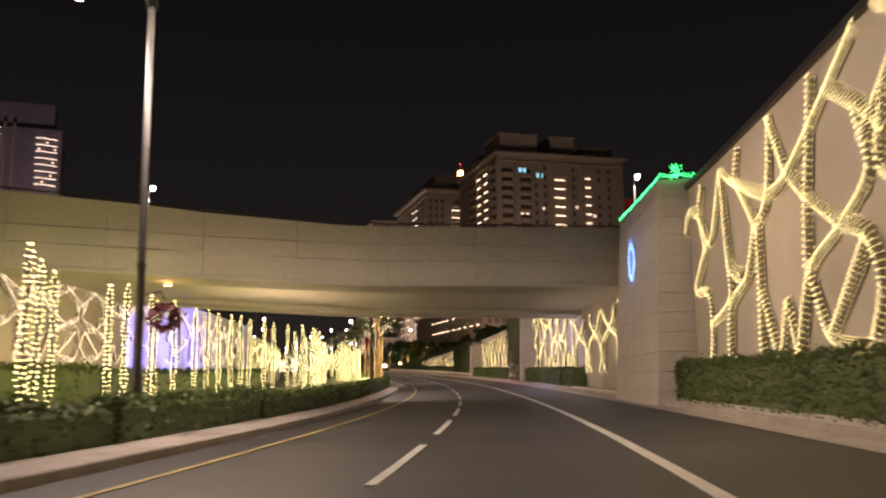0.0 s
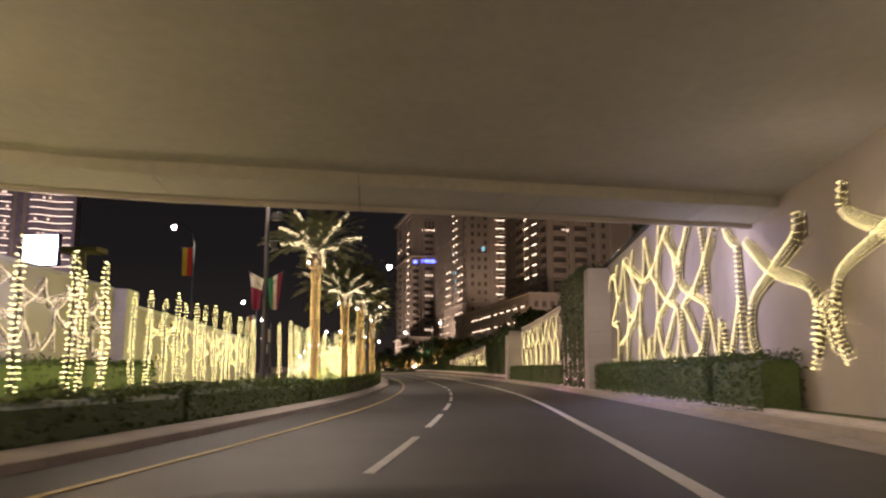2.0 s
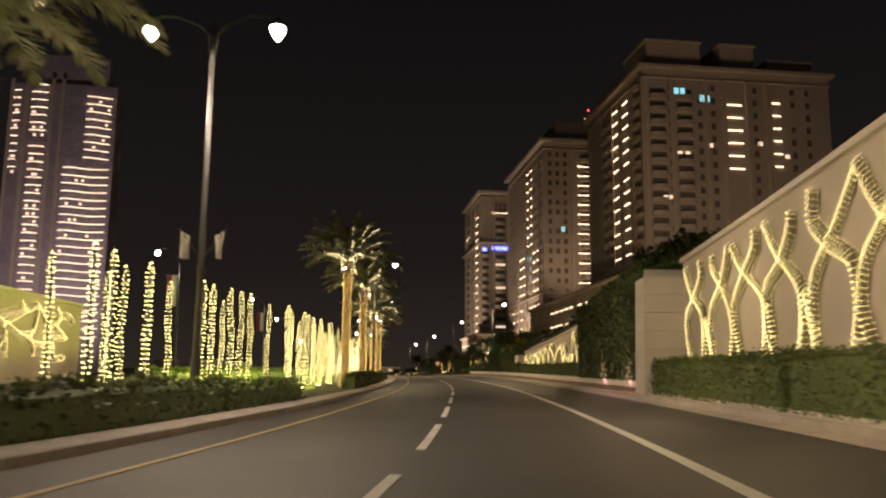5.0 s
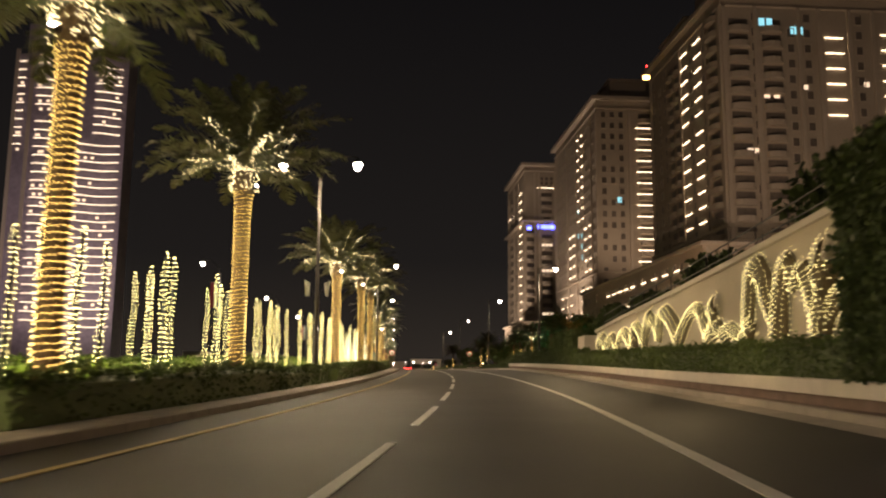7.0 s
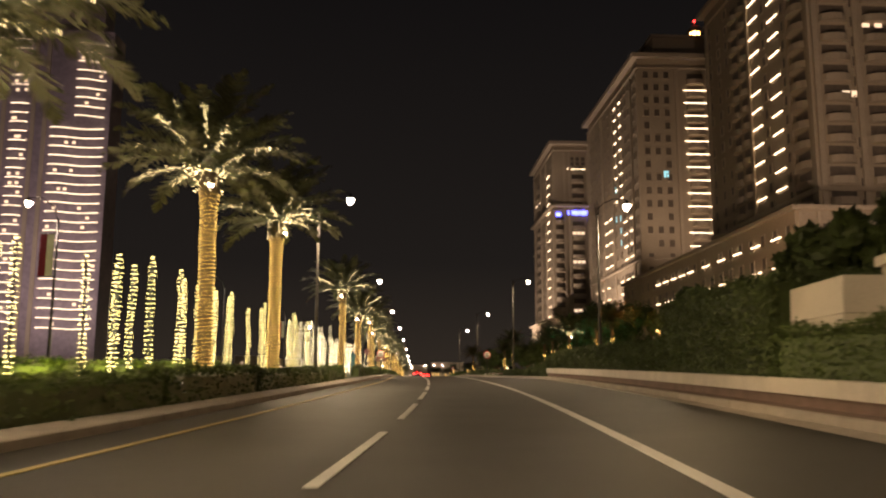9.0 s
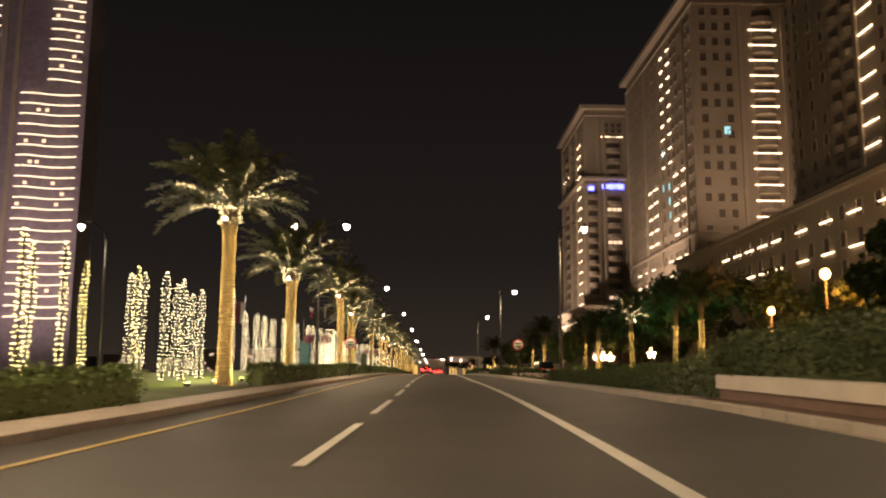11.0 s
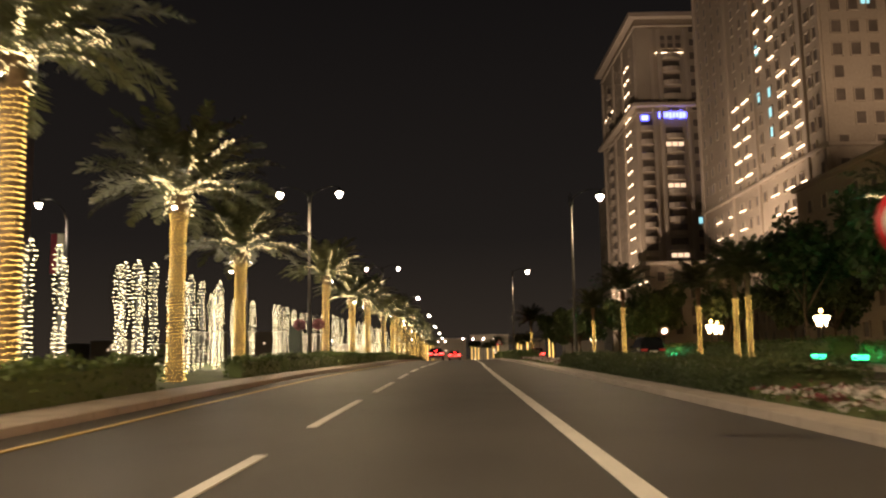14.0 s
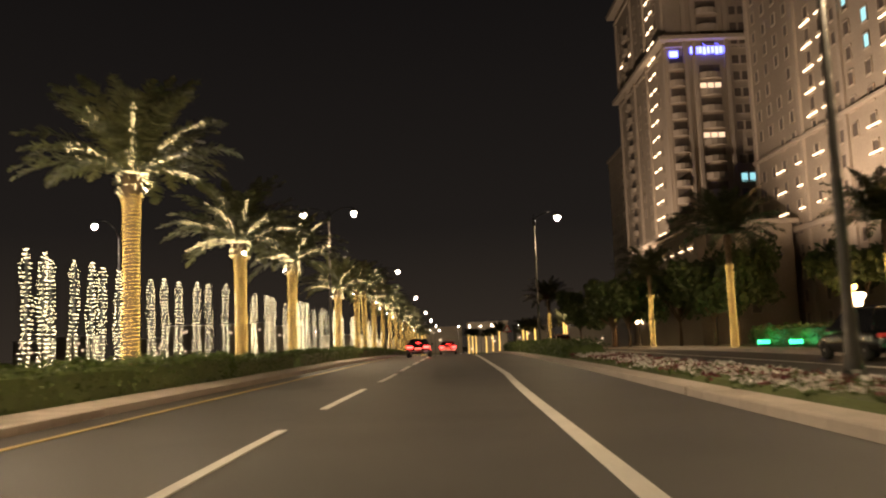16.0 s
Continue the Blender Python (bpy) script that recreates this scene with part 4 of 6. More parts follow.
# ---- palms ----
def palm_parts(seed, height, leaf_len=1.0):
    rng = random.Random(seed)
    lean = rng.uniform(-0.1, 0.12)
    pts = [(lean * (f ** 2), 0, height * f) for f in (-0.02, 0.04, 0.12, 0.3, 0.5, 0.7, 0.85, 0.93, 1.0)]
    rad = [0.36, 0.33, 0.27, 0.25, 0.24, 0.24, 0.26, 0.36, 0.3]
    trunk = tube(pts, rad, "trunk", M_TRUNK, 12)
    base = Vector(pts[-1])
    vs, fs, lights = [], [], []
    nf = 54
    for k in range(nf):
        a = 2 * math.pi * (k * 0.381966) + rng.uniform(-0.2, 0.2)
        f = k / nf
        rise = 1.42 - 1.35 * f + rng.uniform(-0.12, 0.12)
        length = rng.uniform(3.0, 3.9) * (0.82 + 0.18 * math.sin(math.pi * f)) * leaf_len
        out = Vector((math.cos(a), math.sin(a), 0))
        sidew = Vector((-math.sin(a), math.cos(a), 0))
        spine = []
        p, ang = base + Vector((0, 0, 0.1)) + out * 0.18, rise
        steps = 12
        for i in range(steps + 1):
            spine.append(p.copy())
            p = p + (out * math.cos(ang) + Vector((0, 0, math.sin(ang)))) * (length / steps)
            ang -= (0.75 + 0.4 * f) / steps * (0.5 + 1.4 * i / steps)
        for i in range(steps):
            o = len(vs)
            w = 0.03 * (1 - i / steps) + 0.008
            vs += [spine[i] - sidew * w, spine[i] + sidew * w, spine[i + 1] + sidew * w * 0.8, spine[i + 1] - sidew * w * 0.8]
            fs.append((o, o + 1, o + 2, o + 3))
            for e in range(4):
                q = spine[i].lerp(spine[i + 1], e / 4)
                ll = 0.62 * (math.sin(math.pi * min(1, (i + e / 4 + 1.6) / (steps + 1.5))) ** 0.6) * rng.uniform(0.8, 1.1)
                along = (spine[i + 1] - spine[i]).normalized()
                for sd in (-1, 1):
                    tip = q + (sidew * sd * 0.75 + along * 0.6 + Vector((0, 0, rng.uniform(-0.4, 0.35)))).normalized() * ll
                    o = len(vs)
                    mid = q.lerp(tip, 0.5)
                    vs += [q - along * 0.015, q + along * 0.03, mid + along * 0.045, tip, mid - along * 0.035]
                    fs.append((o, o + 1, o + 2, o + 3, o + 4))
        if k > 6 and k % 3 == 1:
            reach = rng.randint(5, 9)
            for i in range(0, reach):
                for e in range(10):
                    q = spine[i].lerp(spine[i + 1], e / 10 + rng.uniform(0, 0.1))
                    lights.append(q + Vector((rng.gauss(0, 0.05), rng.gauss(0, 0.05), rng.gauss(0, 0.04))))
    crown = solid(vs, fs, "crown", M_FROND)
    wound = []
    turns = int(height * 8.4)
    for i in range(turns):
        z = 0.05 + (height * 0.9) * i / turns
        x0 = lean * ((z / height) ** 2)
        r = float(np.interp(z / height, (0, 0.04, 0.12, 0.3, 0.5, 0.7, 0.85, 0.93, 1.0), rad)) + 0.025
        m = 16
        for j in range(m):
            a = 2 * math.pi * (j + 0.5 * (i % 2)) / m + rng.uniform(-0.04, 0.04)
            wound.append((x0 + r * math.cos(a), r * math.sin(a), z + 0.1 * j / m + rng.uniform(-0.012, 0.012)))
    for i in range(120):
        a, z = rng.uniform(0, 2 * math.pi), height * rng.uniform(0.9, 1.05)
        r = rng.uniform(0.34, 0.46)
        lights.append(Vector((lean + r * math.cos(a), r * math.sin(a), z)))
    return trunk, crown, bulbs(wound, 0.0135, "trunk_string_light", M_BULB_GOLD), bulbs(lights, 0.0145, "crown_string_light", M_CROWN)


PALMS = [palm_parts(50 + i, 6.3) for i in range(4)]


SPOT_CAN = lathe([(0.03, 0.0), (0.07, 0.02), (0.08, 0.14), (0.075, 0.15)], "spotlight", M_DARKMETAL, 10)
SPOT_LENS = lathe([(0.0, 0.145), (0.07, 0.152), (0.0, 0.16)], "lens", M_LAMPGLASS, 10)


def palm(at, k, h, rz, label, group, crown_lit=True, lit_to=1.0, thick=1.0, spread=1.0):
    trunk, crown, wound, lights = PALMS[k % 4]
    t = thing("palm_tree", at, label, "palm tree", group=group, rz=rz)
    stretch = Matrix.Diagonal((thick, thick, h / 6.3, 1))
    lift = Matrix.Translation((0, 0, h - 6.3))
    part("trunk", trunk, t, m=stretch)
    part("crown", crown, t, m=lift @ Matrix.Translation((0, 0, 6.3)) @ Matrix.Diagonal((spread, spread, spread, 1)) @ Matrix.Translation((0, 0, -6.3)))
    for a in (40, 215) if crown_lit else ():
        # small spotlights strapped under the crown
        can = part("spotlight", SPOT_CAN, t, m=Matrix.Translation((0, 0, h - 0.55)) @ Matrix.Rotation(radians(a), 4, "Z") @ Matrix.Translation((0.38 * thick, 0, 0)) @ Matrix.Rotation(radians(50), 4, "Y"))
        part("lens", SPOT_LENS, can, "glowing white lens")
    part("trunk_string_light", wound, t, "gold string lights", m=stretch @ Matrix.Diagonal((1, 1, lit_to, 1)))["kind"] = "stuff"
    if crown_lit:
        part("crown_string_light", lights, t, "warm string lights along some leaves", m=lift)["kind"] = "stuff"


def build_palms():
    rng = random.Random(2)
    known = ((71.7, -6.2, 6.5), (83.2, -6.2, 5.5), (93.3, -6.2, 5.9), (131.2, -6.2, 7.1), (142.3, -6.2, 6.6), (164.5, -6.5, 6.2), (176.9, -6.2, 6.5), (186.7, -6.2, 6.6), (217.8, -6.65, 6.5), (229, -6.2, 5.4), (253.5, -6.2, 6.5), (263.9, -6.4, 5.7), (274.9, -7.2, 5.2), (297.1, -7.1, 6.1), (308.2, -6.7, 5.3), (318.9, -6.6, 5.5), (339, -6.9, 5.2), (349, -6.6, 6.0), (353, -6.3, 6.2))
    rest = [(364 + 11 * i, -6.5, 6.0) for i in range(9)]
    for i, (y, u, h) in enumerate(known + tuple(rest)):
        palm(road(y, u, 0.12), i, h + 0.1, rng.uniform(0, 360), "date palm with gold lights wound round its trunk", "palms in the median", thick=0.76 if i == 0 else 0.86, spread=0.76 if i == 0 else 0.95)
    for i, (y, u, h) in enumerate(((258, 23.7, 6.6), (262, 22.6, 6.2), (270.5, 20.7, 5.9), (299, 22.6, 6.1), (314.2, 23.4, 6.2), (303.7, 23.3, 6.2), (322.4, 18.3, 6.7), (346, 19, 6.2), (380, 14, 6.4), (300, 36, 6.0))):
        palm(road(y, u, 0.0), i + 1, h, rng.uniform(0, 360), "date palm with yellow lights wound round its lower trunk", "palms beside the slip road", crown_lit=i == 2, lit_to=0.82, thick=0.72)


build_palms()


# ---- street lamps with flags and flower baskets ----
LAMP_POLE = lathe([(0.17, 0.0), (0.17, 0.5), (0.13, 0.55), (0.12, 1.2), (0.1, 1.25), (0.085, 3.3), (0.1, 3.34), (0.1, 3.42), (0.08, 3.46), (0.06, 8.9), (0.0, 8.92)], "pole", M_POLE, 12)
LAMP_HEAD = lathe([(0.0, -0.34), (0.05, -0.32), (0.11, -0.25), (0.18, -0.12), (0.2, -0.04), (0.19, 0.0), (0.0, 0.0)], "lantern_glass", M_LAMPGLASS, 16)
LAMP_CAP = lathe([(0.21, 0.0), (0.21, 0.04), (0.15, 0.12), (0.09, 0.17), (0.045, 0.28), (0.0, 0.32)], "cap", M_DARKMETAL, 16)
LAMP_BASE = lathe([(0.26, 0.0), (0.26, 0.08), (0.2, 0.12), (0.19, 0.3)], "base", M_DARKMETAL, 12)


def basket_mesh(seed):
    rng = random.Random(seed)
    pts = []
    for _ in range(260):
        v = Vector((rng.gauss(0, 1), rng.gauss(0, 1), rng.gauss(0, 1))).normalized()
        pts.append(Vector((v.x * 0.36, v.y * 0.36, v.z * 0.3)) * rng.uniform(0.75, 1.05))
    return leaf_mesh(pts, 0.12, rng, "flower_ball", M_FLOWER_RED, 1.0)


BASKET = basket_mesh(5)


def flag_mesh(colours, seed, across):
    """A furled cloth hanging in folds from a short staff."""
    vs, fs = [], []
    n, m = 7, 9
    for j in range(m):
        for i in range(n):
            f, g = i / (n - 1), j / (m - 1)
            w = 0.5 * (1 - 0.45 * g)
            vs.append((w * f + 0.12 * g, 0.09 * math.sin(f * 9 + seed + g * 2) * (0.4 + g), -1.3 * g - 0.25 * f * (1 - g)))
    for j in range(m - 1):
        for i in range(n - 1):
            a = j * n + i
            fs.append((a, a + 1, a + 1 + n, a + n))
    me = solid(vs, fs, "flag", colours[0], True)
    for c in colours[1:]:
        me.materials.append(c)
    for k, p in enumerate(me.polygons):
        f = (k % (n - 1)) / (n - 1) if across else (k // (n - 1)) / (m - 1)
        p.material_index = int(f * len(colours))
    return me


M_GREENCLOTH = material("green_cloth", (0.02, 0.16, 0.07), 0.8, var=0.15, scale=0.3, bump=0.1)
FLAGS = [flag_mesh((M_WHITECLOTH, M_MAROON, M_MAROON), 1, False), flag_mesh((M_MAROON, M_WHITECLOTH, M_GREENCLOTH), 2, True), flag_mesh((M_WHITECLOTH,), 3, True)]


def street_lamp(y, u, arms, label, dressed, power, lift=0.5):
    foot = road(y, u, 0.12)
    t = thing("street_lamp", foot, label, "street lamp", group="street lamps", rz=heading(y))
    part("base", LAMP_BASE, t)
    part("pole", LAMP_POLE, t, m=Matrix.Diagonal((1, 1, (8.92 + lift) / 8.92, 1)))
    for k in (-1, 0, 1):
        part("finial", tube([(0.09 * k, 0, 8.85), (0.1 * k, 0, 9.2), (0.1 * k, 0, 9.75 - 0.15 * abs(k))], [0.02, 0.03, 0.012], "finial", M_DARKMETAL, 6), t, m=Matrix.Translation((0, 0, lift)))
    for sgn in arms:
        pts = [(sgn * 0.03, 0, 9.25), (sgn * 0.4, 0, 9.62), (sgn * 0.95, 0, 9.84), (sgn * 1.4, 0, 9.87), (sgn * 1.72, 0, 9.8)]
        part("arm", tube(pts, [0.028, 0.026, 0.024, 0.022, 0.02], "arm", M_DARKMETAL), t, m=Matrix.Translation((0, 0, lift)))
        head = part("lantern", LAMP_CAP, t, m=Matrix.Translation((sgn * 1.72, 0, 9.5 + lift)))
        part("lantern_glass", LAMP_HEAD, head, "glowing warm white glass")
        p = foot + Matrix.Rotation(radians(heading(y)), 3, "Z") @ Vector((sgn * 1.72, 0, 9.12 + lift))
        lamp("street_light", p, power, (1.0, 0.82, 0.58) if y < 120 else (1.0, 0.77, 0.45), 0.2, 174, p - Vector((0, 0.01, 5)))
    if dressed in (2, 3, 5):
        for sgn in (1,) if dressed == 3 else (-1, 1):
            part("bracket", tube([(0, 0, 2.9), (sgn * 0.45, 0, 3.0), (sgn * 0.55, 0, 2.8)], 0.015, "bracket", M_DARKMETAL, 6), t)
            part("flower_ball", BASKET, t, "round hanging basket of dark red flowers", m=Matrix.Translation((sgn * 0.55, 0, 2.45)))
    if dressed in (1, 2, 4):
        for i, sgn in enumerate((-1, 1)):
            part("staff", tube([(0, 0, 3.8), (sgn * 0.6, 0, 4.6)], 0.014, "staff", M_POLE, 6), t)
            part("flag", FLAGS[i if dressed in (2, 4) else 2], t, "furled cloth flag", m=Matrix.Translation((sgn * 0.57, 0, 4.55)) @ Matrix.Diagonal((-sgn, 1, 1, 1) if y < 70 else (-sgn * 0.5, 1.2, 0.55, 1)))


street_lamp(17.0, -6.15, (-1, 1), "tall grey street lamp with two lanterns and a flower basket", 3, 1050)
for y in (61.8, 104, 155.4, 198.2, 242.2, 286.0, 330, 374, 418, 462, 506, 556, 610):
    street_lamp(y, -6.55 if 230 < y < 260 else -6.15, (-1, 1), "tall grey street lamp with two lanterns and furled flags" if y < 70 else "tall grey street lamp with two lanterns, flags and flower baskets" if 230 < y < 260 else "tall grey street lamp with two lanterns and white pennants" if y < 170 else "tall grey street lamp with two lanterns and flower baskets" if 260 < y < 300 else "tall grey street lamp with two lanterns on the median", 4 if y < 70 else 2 if 230 < y < 260 else 5 if 260 < y < 300 else 1 if y < 170 else 0, float(np.interp(y, (20, 110, 200), (680, 720, 800))))


def cabinet(y, u, paint, label):
    """A tall steel cabinet with a door, a handle and a cap, on a concrete plinth."""
    t = thing("utility_cabinet", road(y, u, 0.12), label, "cabinet", group="cabinets beside the street lamps", rz=heading(y))
    part("plinth", box_mesh((-0.38, -0.28, -0.05), (0.38, 0.28, 0.15), M_KERB, "plinth", 0.02), t)
    part("body", box_mesh((-0.34, -0.24, 0.15), (0.34, 0.24, 2.25), paint, "body", 0.02), t)
    door = part("door", box_mesh((-0.3, -0.262, 0.22), (0.3, -0.242, 2.18), paint, "door", 0.008), t)
    part("handle", box_mesh((0.2, -0.295, 1.15), (0.235, -0.263, 1.32), M_DARKMETAL, "handle", 0.006), door)
    part("cap", box_mesh((-0.37, -0.28, 2.25), (0.37, 0.27, 2.31), paint, "cap", 0.015), t)


M_TEAL = material("teal_paint", (0.02, 0.13, 0.14), 0.5, var=0.15, scale=0.6, bump=0.05)
M_DARKGREEN = material("dark_green_paint", (0.03, 0.05, 0.03), 0.5, var=0.2, scale=0.6, bump=0.05)
cabinet(242.6, -7.35, M_TEAL, "tall teal steel cabinet behind the hedge")
cabinet(286.4, -7.0, M_DARKGREEN, "tall dark green steel cabinet behind the hedge")
for y, u, lift in ((200.1, 9.6, 0.6), (243.3, 9.5, 0.65), (287.0, 8.95, 0.2), (334.2, 8.2, 0.3)):
    street_lamp(y, u, (1,), "tall grey street lamp with one lantern on the island", 0, 850, lift)


def added_pole_flood(y, u, h, aim, energy, colour, cone, label, lens):
    """An unseen floodlight added on a street lamp's pole, turned to the planted wall."""
    p = road(y, u, h)
    t = thing("floodlight", p, label, "floodlight")
    turn = look(p, aim).to_3x3().to_4x4()
    part("housing", box_mesh((-0.2, -0.14, -0.05), (0.2, 0.14, 0.16), M_DARKMETAL, "housing", 0.03), t, m=turn)
    part("lens", box_mesh((-0.17, -0.11, -0.065), (0.17, 0.11, -0.052), lens, "lens", 0.004), t, m=turn)
    part("strap", tube([(0, 0, 0.0), (-0.25, 0, 0.02)], 0.03, "strap", M_DARKMETAL, 6), t)
    lamp("added_pole_light", p + (aim - p).normalized() * 0.2, energy, colour, 0.15, cone, aim)


added_pole_flood(61.8, -5.8, 6.6, road(84.5, 7.3, 3.2), 7000, (1.0, 0.6, 0.6), 25, "unseen pink floodlight added on a lamp pole", M_GLASS)
added_pole_flood(61.8, -5.8, 5.6, road(60.5, 8, 4.5), 900, (0.36, 0.34, 1.0), 75, "unseen blue floodlight added on a lamp pole", M_GLASS)


# ---- the other side: wall with nets, screen ----
def build_left():
    for a, b, top in ((8, 83, 7.0), (87, 128, 6.3)):
        w = structure("wall_far_side", sweep([(-20.0, -0.2), (-20.0, lambda y: top - gz(y)), (-20.6, lambda y: top - gz(y)), (-20.6, -0.2)], span(a, b, 4), "far_wall", M_PLASTER), "beige retaining wall beyond the median", "wall")
        part("coping", sweep([(-19.9, lambda y: top - gz(y)), (-19.9, lambda y: top + 0.15 - gz(y)), (-20.7, lambda y: top + 0.15 - gz(y)), (-20.7, lambda y: top - gz(y))], span(a, b, 4), "coping", M_STONE), w)
    structure("far_bank", sweep([(-20.6, lambda y: 6.6 - gz(y)), (-60, lambda y: 6.6 - gz(y)), (-60, -0.2), (-20.6, -0.2)], span(8, 83, 6), "far_bank", M_LAWN), "planted high ground behind the far wall", "ground")
    build_pier(83.0, 85.0, -20.8, -19.2, 7.1, 0.0, 0, "square pale stone end pier beyond the median")
    light_net(10, 82, -19.97, lambda y: 2.3 + gz(y), lambda y: 6.6, 14, "warm string lights in big loops on a wall lit blue", M_BULB_FAR, 0.36)
    light_net(88, 127, -19.97, lambda y: 1.6 + gz(y), lambda y: 6.0, 15, "warm string lights in big loops on a far wall", M_NET, 0.36)
    hedge(9, 40, -18.6, -17.4, 0.0, 1.9, 300, "dense dark hedge before the far wall", 120, 0.1, 0.14)
    hedge(40.1, 83, -18.6, -17.4, 0.0, 1.7, 301, "dense dark hedge before the far wall", 120, 0.1, 0.14)
    for y in (50, 56, 62):
        lamp("blue_wash", road(y, -17.6, 2.3), 1150, (0.1, 0.12, 1.0), 0.2, 130, road(y + 2, -20, 4.5))
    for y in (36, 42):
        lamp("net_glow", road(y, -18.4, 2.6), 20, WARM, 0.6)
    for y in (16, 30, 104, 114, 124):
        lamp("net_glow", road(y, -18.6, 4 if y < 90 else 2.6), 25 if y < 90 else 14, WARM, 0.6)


build_left()


def build_screen():
    t = thing("advertising_screen", (-20, 173, gz(173)), "bright bluish advertising screen on a steel post", "screen", rz=-20)
    part("post", lathe([(0.5, 0), (0.4, 0.3), (0.35, 18.6), (0.0, 18.7)], "post", M_DARKMETAL, 12), t)
    part("cabinet", box_mesh((-3.0, -0.3, 16.4), (3.0, 0.5, 21.4), M_DARKMETAL, "cabinet", 0.05), t)
    part("display", box_mesh((-2.8, -0.34, 16.6), (2.8, -0.305, 21.2), M_SCREEN, "display"), t)
    part("canopy", box_mesh((3.2, -1, 18.4), (9.5, 2.5, 19.2), M_TRIM, "canopy", 0.1), t)
    part("canopy_post", box_mesh((6, 0.4, 0), (6.8, 1.2, 18.4), M_TRIM, "canopy_post", 0.05), t)


build_screen()


# ---- details of the bridge abutment ----
def build_emblem():
    rng = random.Random(8)
    y, u = 31.5, 6.8
    t = thing("light_emblem", road(y, u, 4.7), "blue rope-light ornament on the stone pier", "light ornament")
    inv = t.matrix_basis.inverted()
    pts = []
    for i in range(260):
        a = i * 2.39996
        k = rng.uniform(0.48, 0.95) + 0.18 * abs(math.sin(4 * a)) * rng.random()
        pts.append(inv @ road(y + 0.66 * k * math.cos(a), u, 5.55 + 0.86 * k * math.copysign(abs(math.sin(a)) ** 1.25, math.sin(a)) + rng.uniform(-0.03, 0.03)))
    part("string_light", bulbs(pts, 0.013, "string_light", M_SKYBLUE), t)["kind"] = "stuff"
    part("backing", tube([inv @ road(y + 0.68 * math.cos(a / 10 * 6.283), u + 0.05, 5.55 + 0.76 * math.sin(a / 10 * 6.283)) for a in range(11)], 0.015, "backing", M_DARKMETAL, 6), t)
    lamp("emblem_glow", road(y, 5.9, 5.6), 9, (0.2, 0.4, 1.0), 0.4)
    g = thing("green_string", road(30, 7.1, 7.8), "green string lights along the top of the pier", "string lights")
    inv = g.matrix_basis.inverted()
    pts = []
    for i in range(170):
        f = i / 170
        pts.append(inv @ (road(26.9 + 7.6 * f, 6.98, 0) + Vector((0, 0, 7.9 - gz(30) + rng.uniform(-0.04, 0.05)))))
    for i in range(70):
        pts.append(inv @ (road(26.9, 7.0 + 1.6 * i / 70, 0) + Vector((0, 0, 7.9 - gz(30) + rng.uniform(-0.04, 0.12)))))
    for i in range(60):
        pts.append(inv @ (road(26.9 + rng.uniform(0, 0.6), 7.6 + rng.uniform(-0.15, 0.15), 0) + Vector((0, 0, 7.9 + 0.5 * i / 60 - gz(30)))))
    part("string_light", bulbs(pts, 0.02, "string_light", M_GREEN_BULB), g)["kind"] = "stuff"
    part("wire", tube([inv @ (road(26.9 + 7.6 * i / 8, 6.99, 0) + Vector((0, 0, 7.88 - gz(30)))) for i in range(9)], 0.01, "wire", M_WIRE, 5), g)


build_emblem()


def build_soffit_lamp():
    t = thing("soffit_lamp", (-1.5, 40.6, 5.83), "small amber bulkhead lamp fixed under the bridge", "lamp")
    part("housing", box_mesh((-0.2, -0.12, -0.06), (0.2, 0.12, 0.1), M_DARKMETAL, "housing", 0.03), t)
    part("lens", box_mesh((-0.16, -0.09, -0.1), (0.16, 0.09, -0.062), M_AMBER, "lens", 0.012), t, "glowing amber lens")
    lamp("soffit_glow", Vector((-1.5, 40.2, 5.55)), 10, (1.0, 0.5, 0.15), 0.1)


build_soffit_lamp()


def build_railing():
    t = thing("railing", road(150, 8.7), "thin metal railing on the low wall", "railing")
    inv = t.matrix_basis.inverted()
    for h in (0.55, 0.95):
        pts = [inv @ Vector((*road(y, 8.75).xy, wall_top(y) + h)) for y in span(131, 166, 2.5)]
        part("rail", tube(pts, 0.025, "rail", M_POLE, 6), t)
    for y in span(131, 166, 2.5):
        p = road(y, 8.75)
        part("post", tube([inv @ Vector((p.x, p.y, wall_top(y) + 0.1)), inv @ Vector((p.x, p.y, wall_top(y) + 0.97))], 0.022, "post", M_POLE, 6), t)


build_railing()


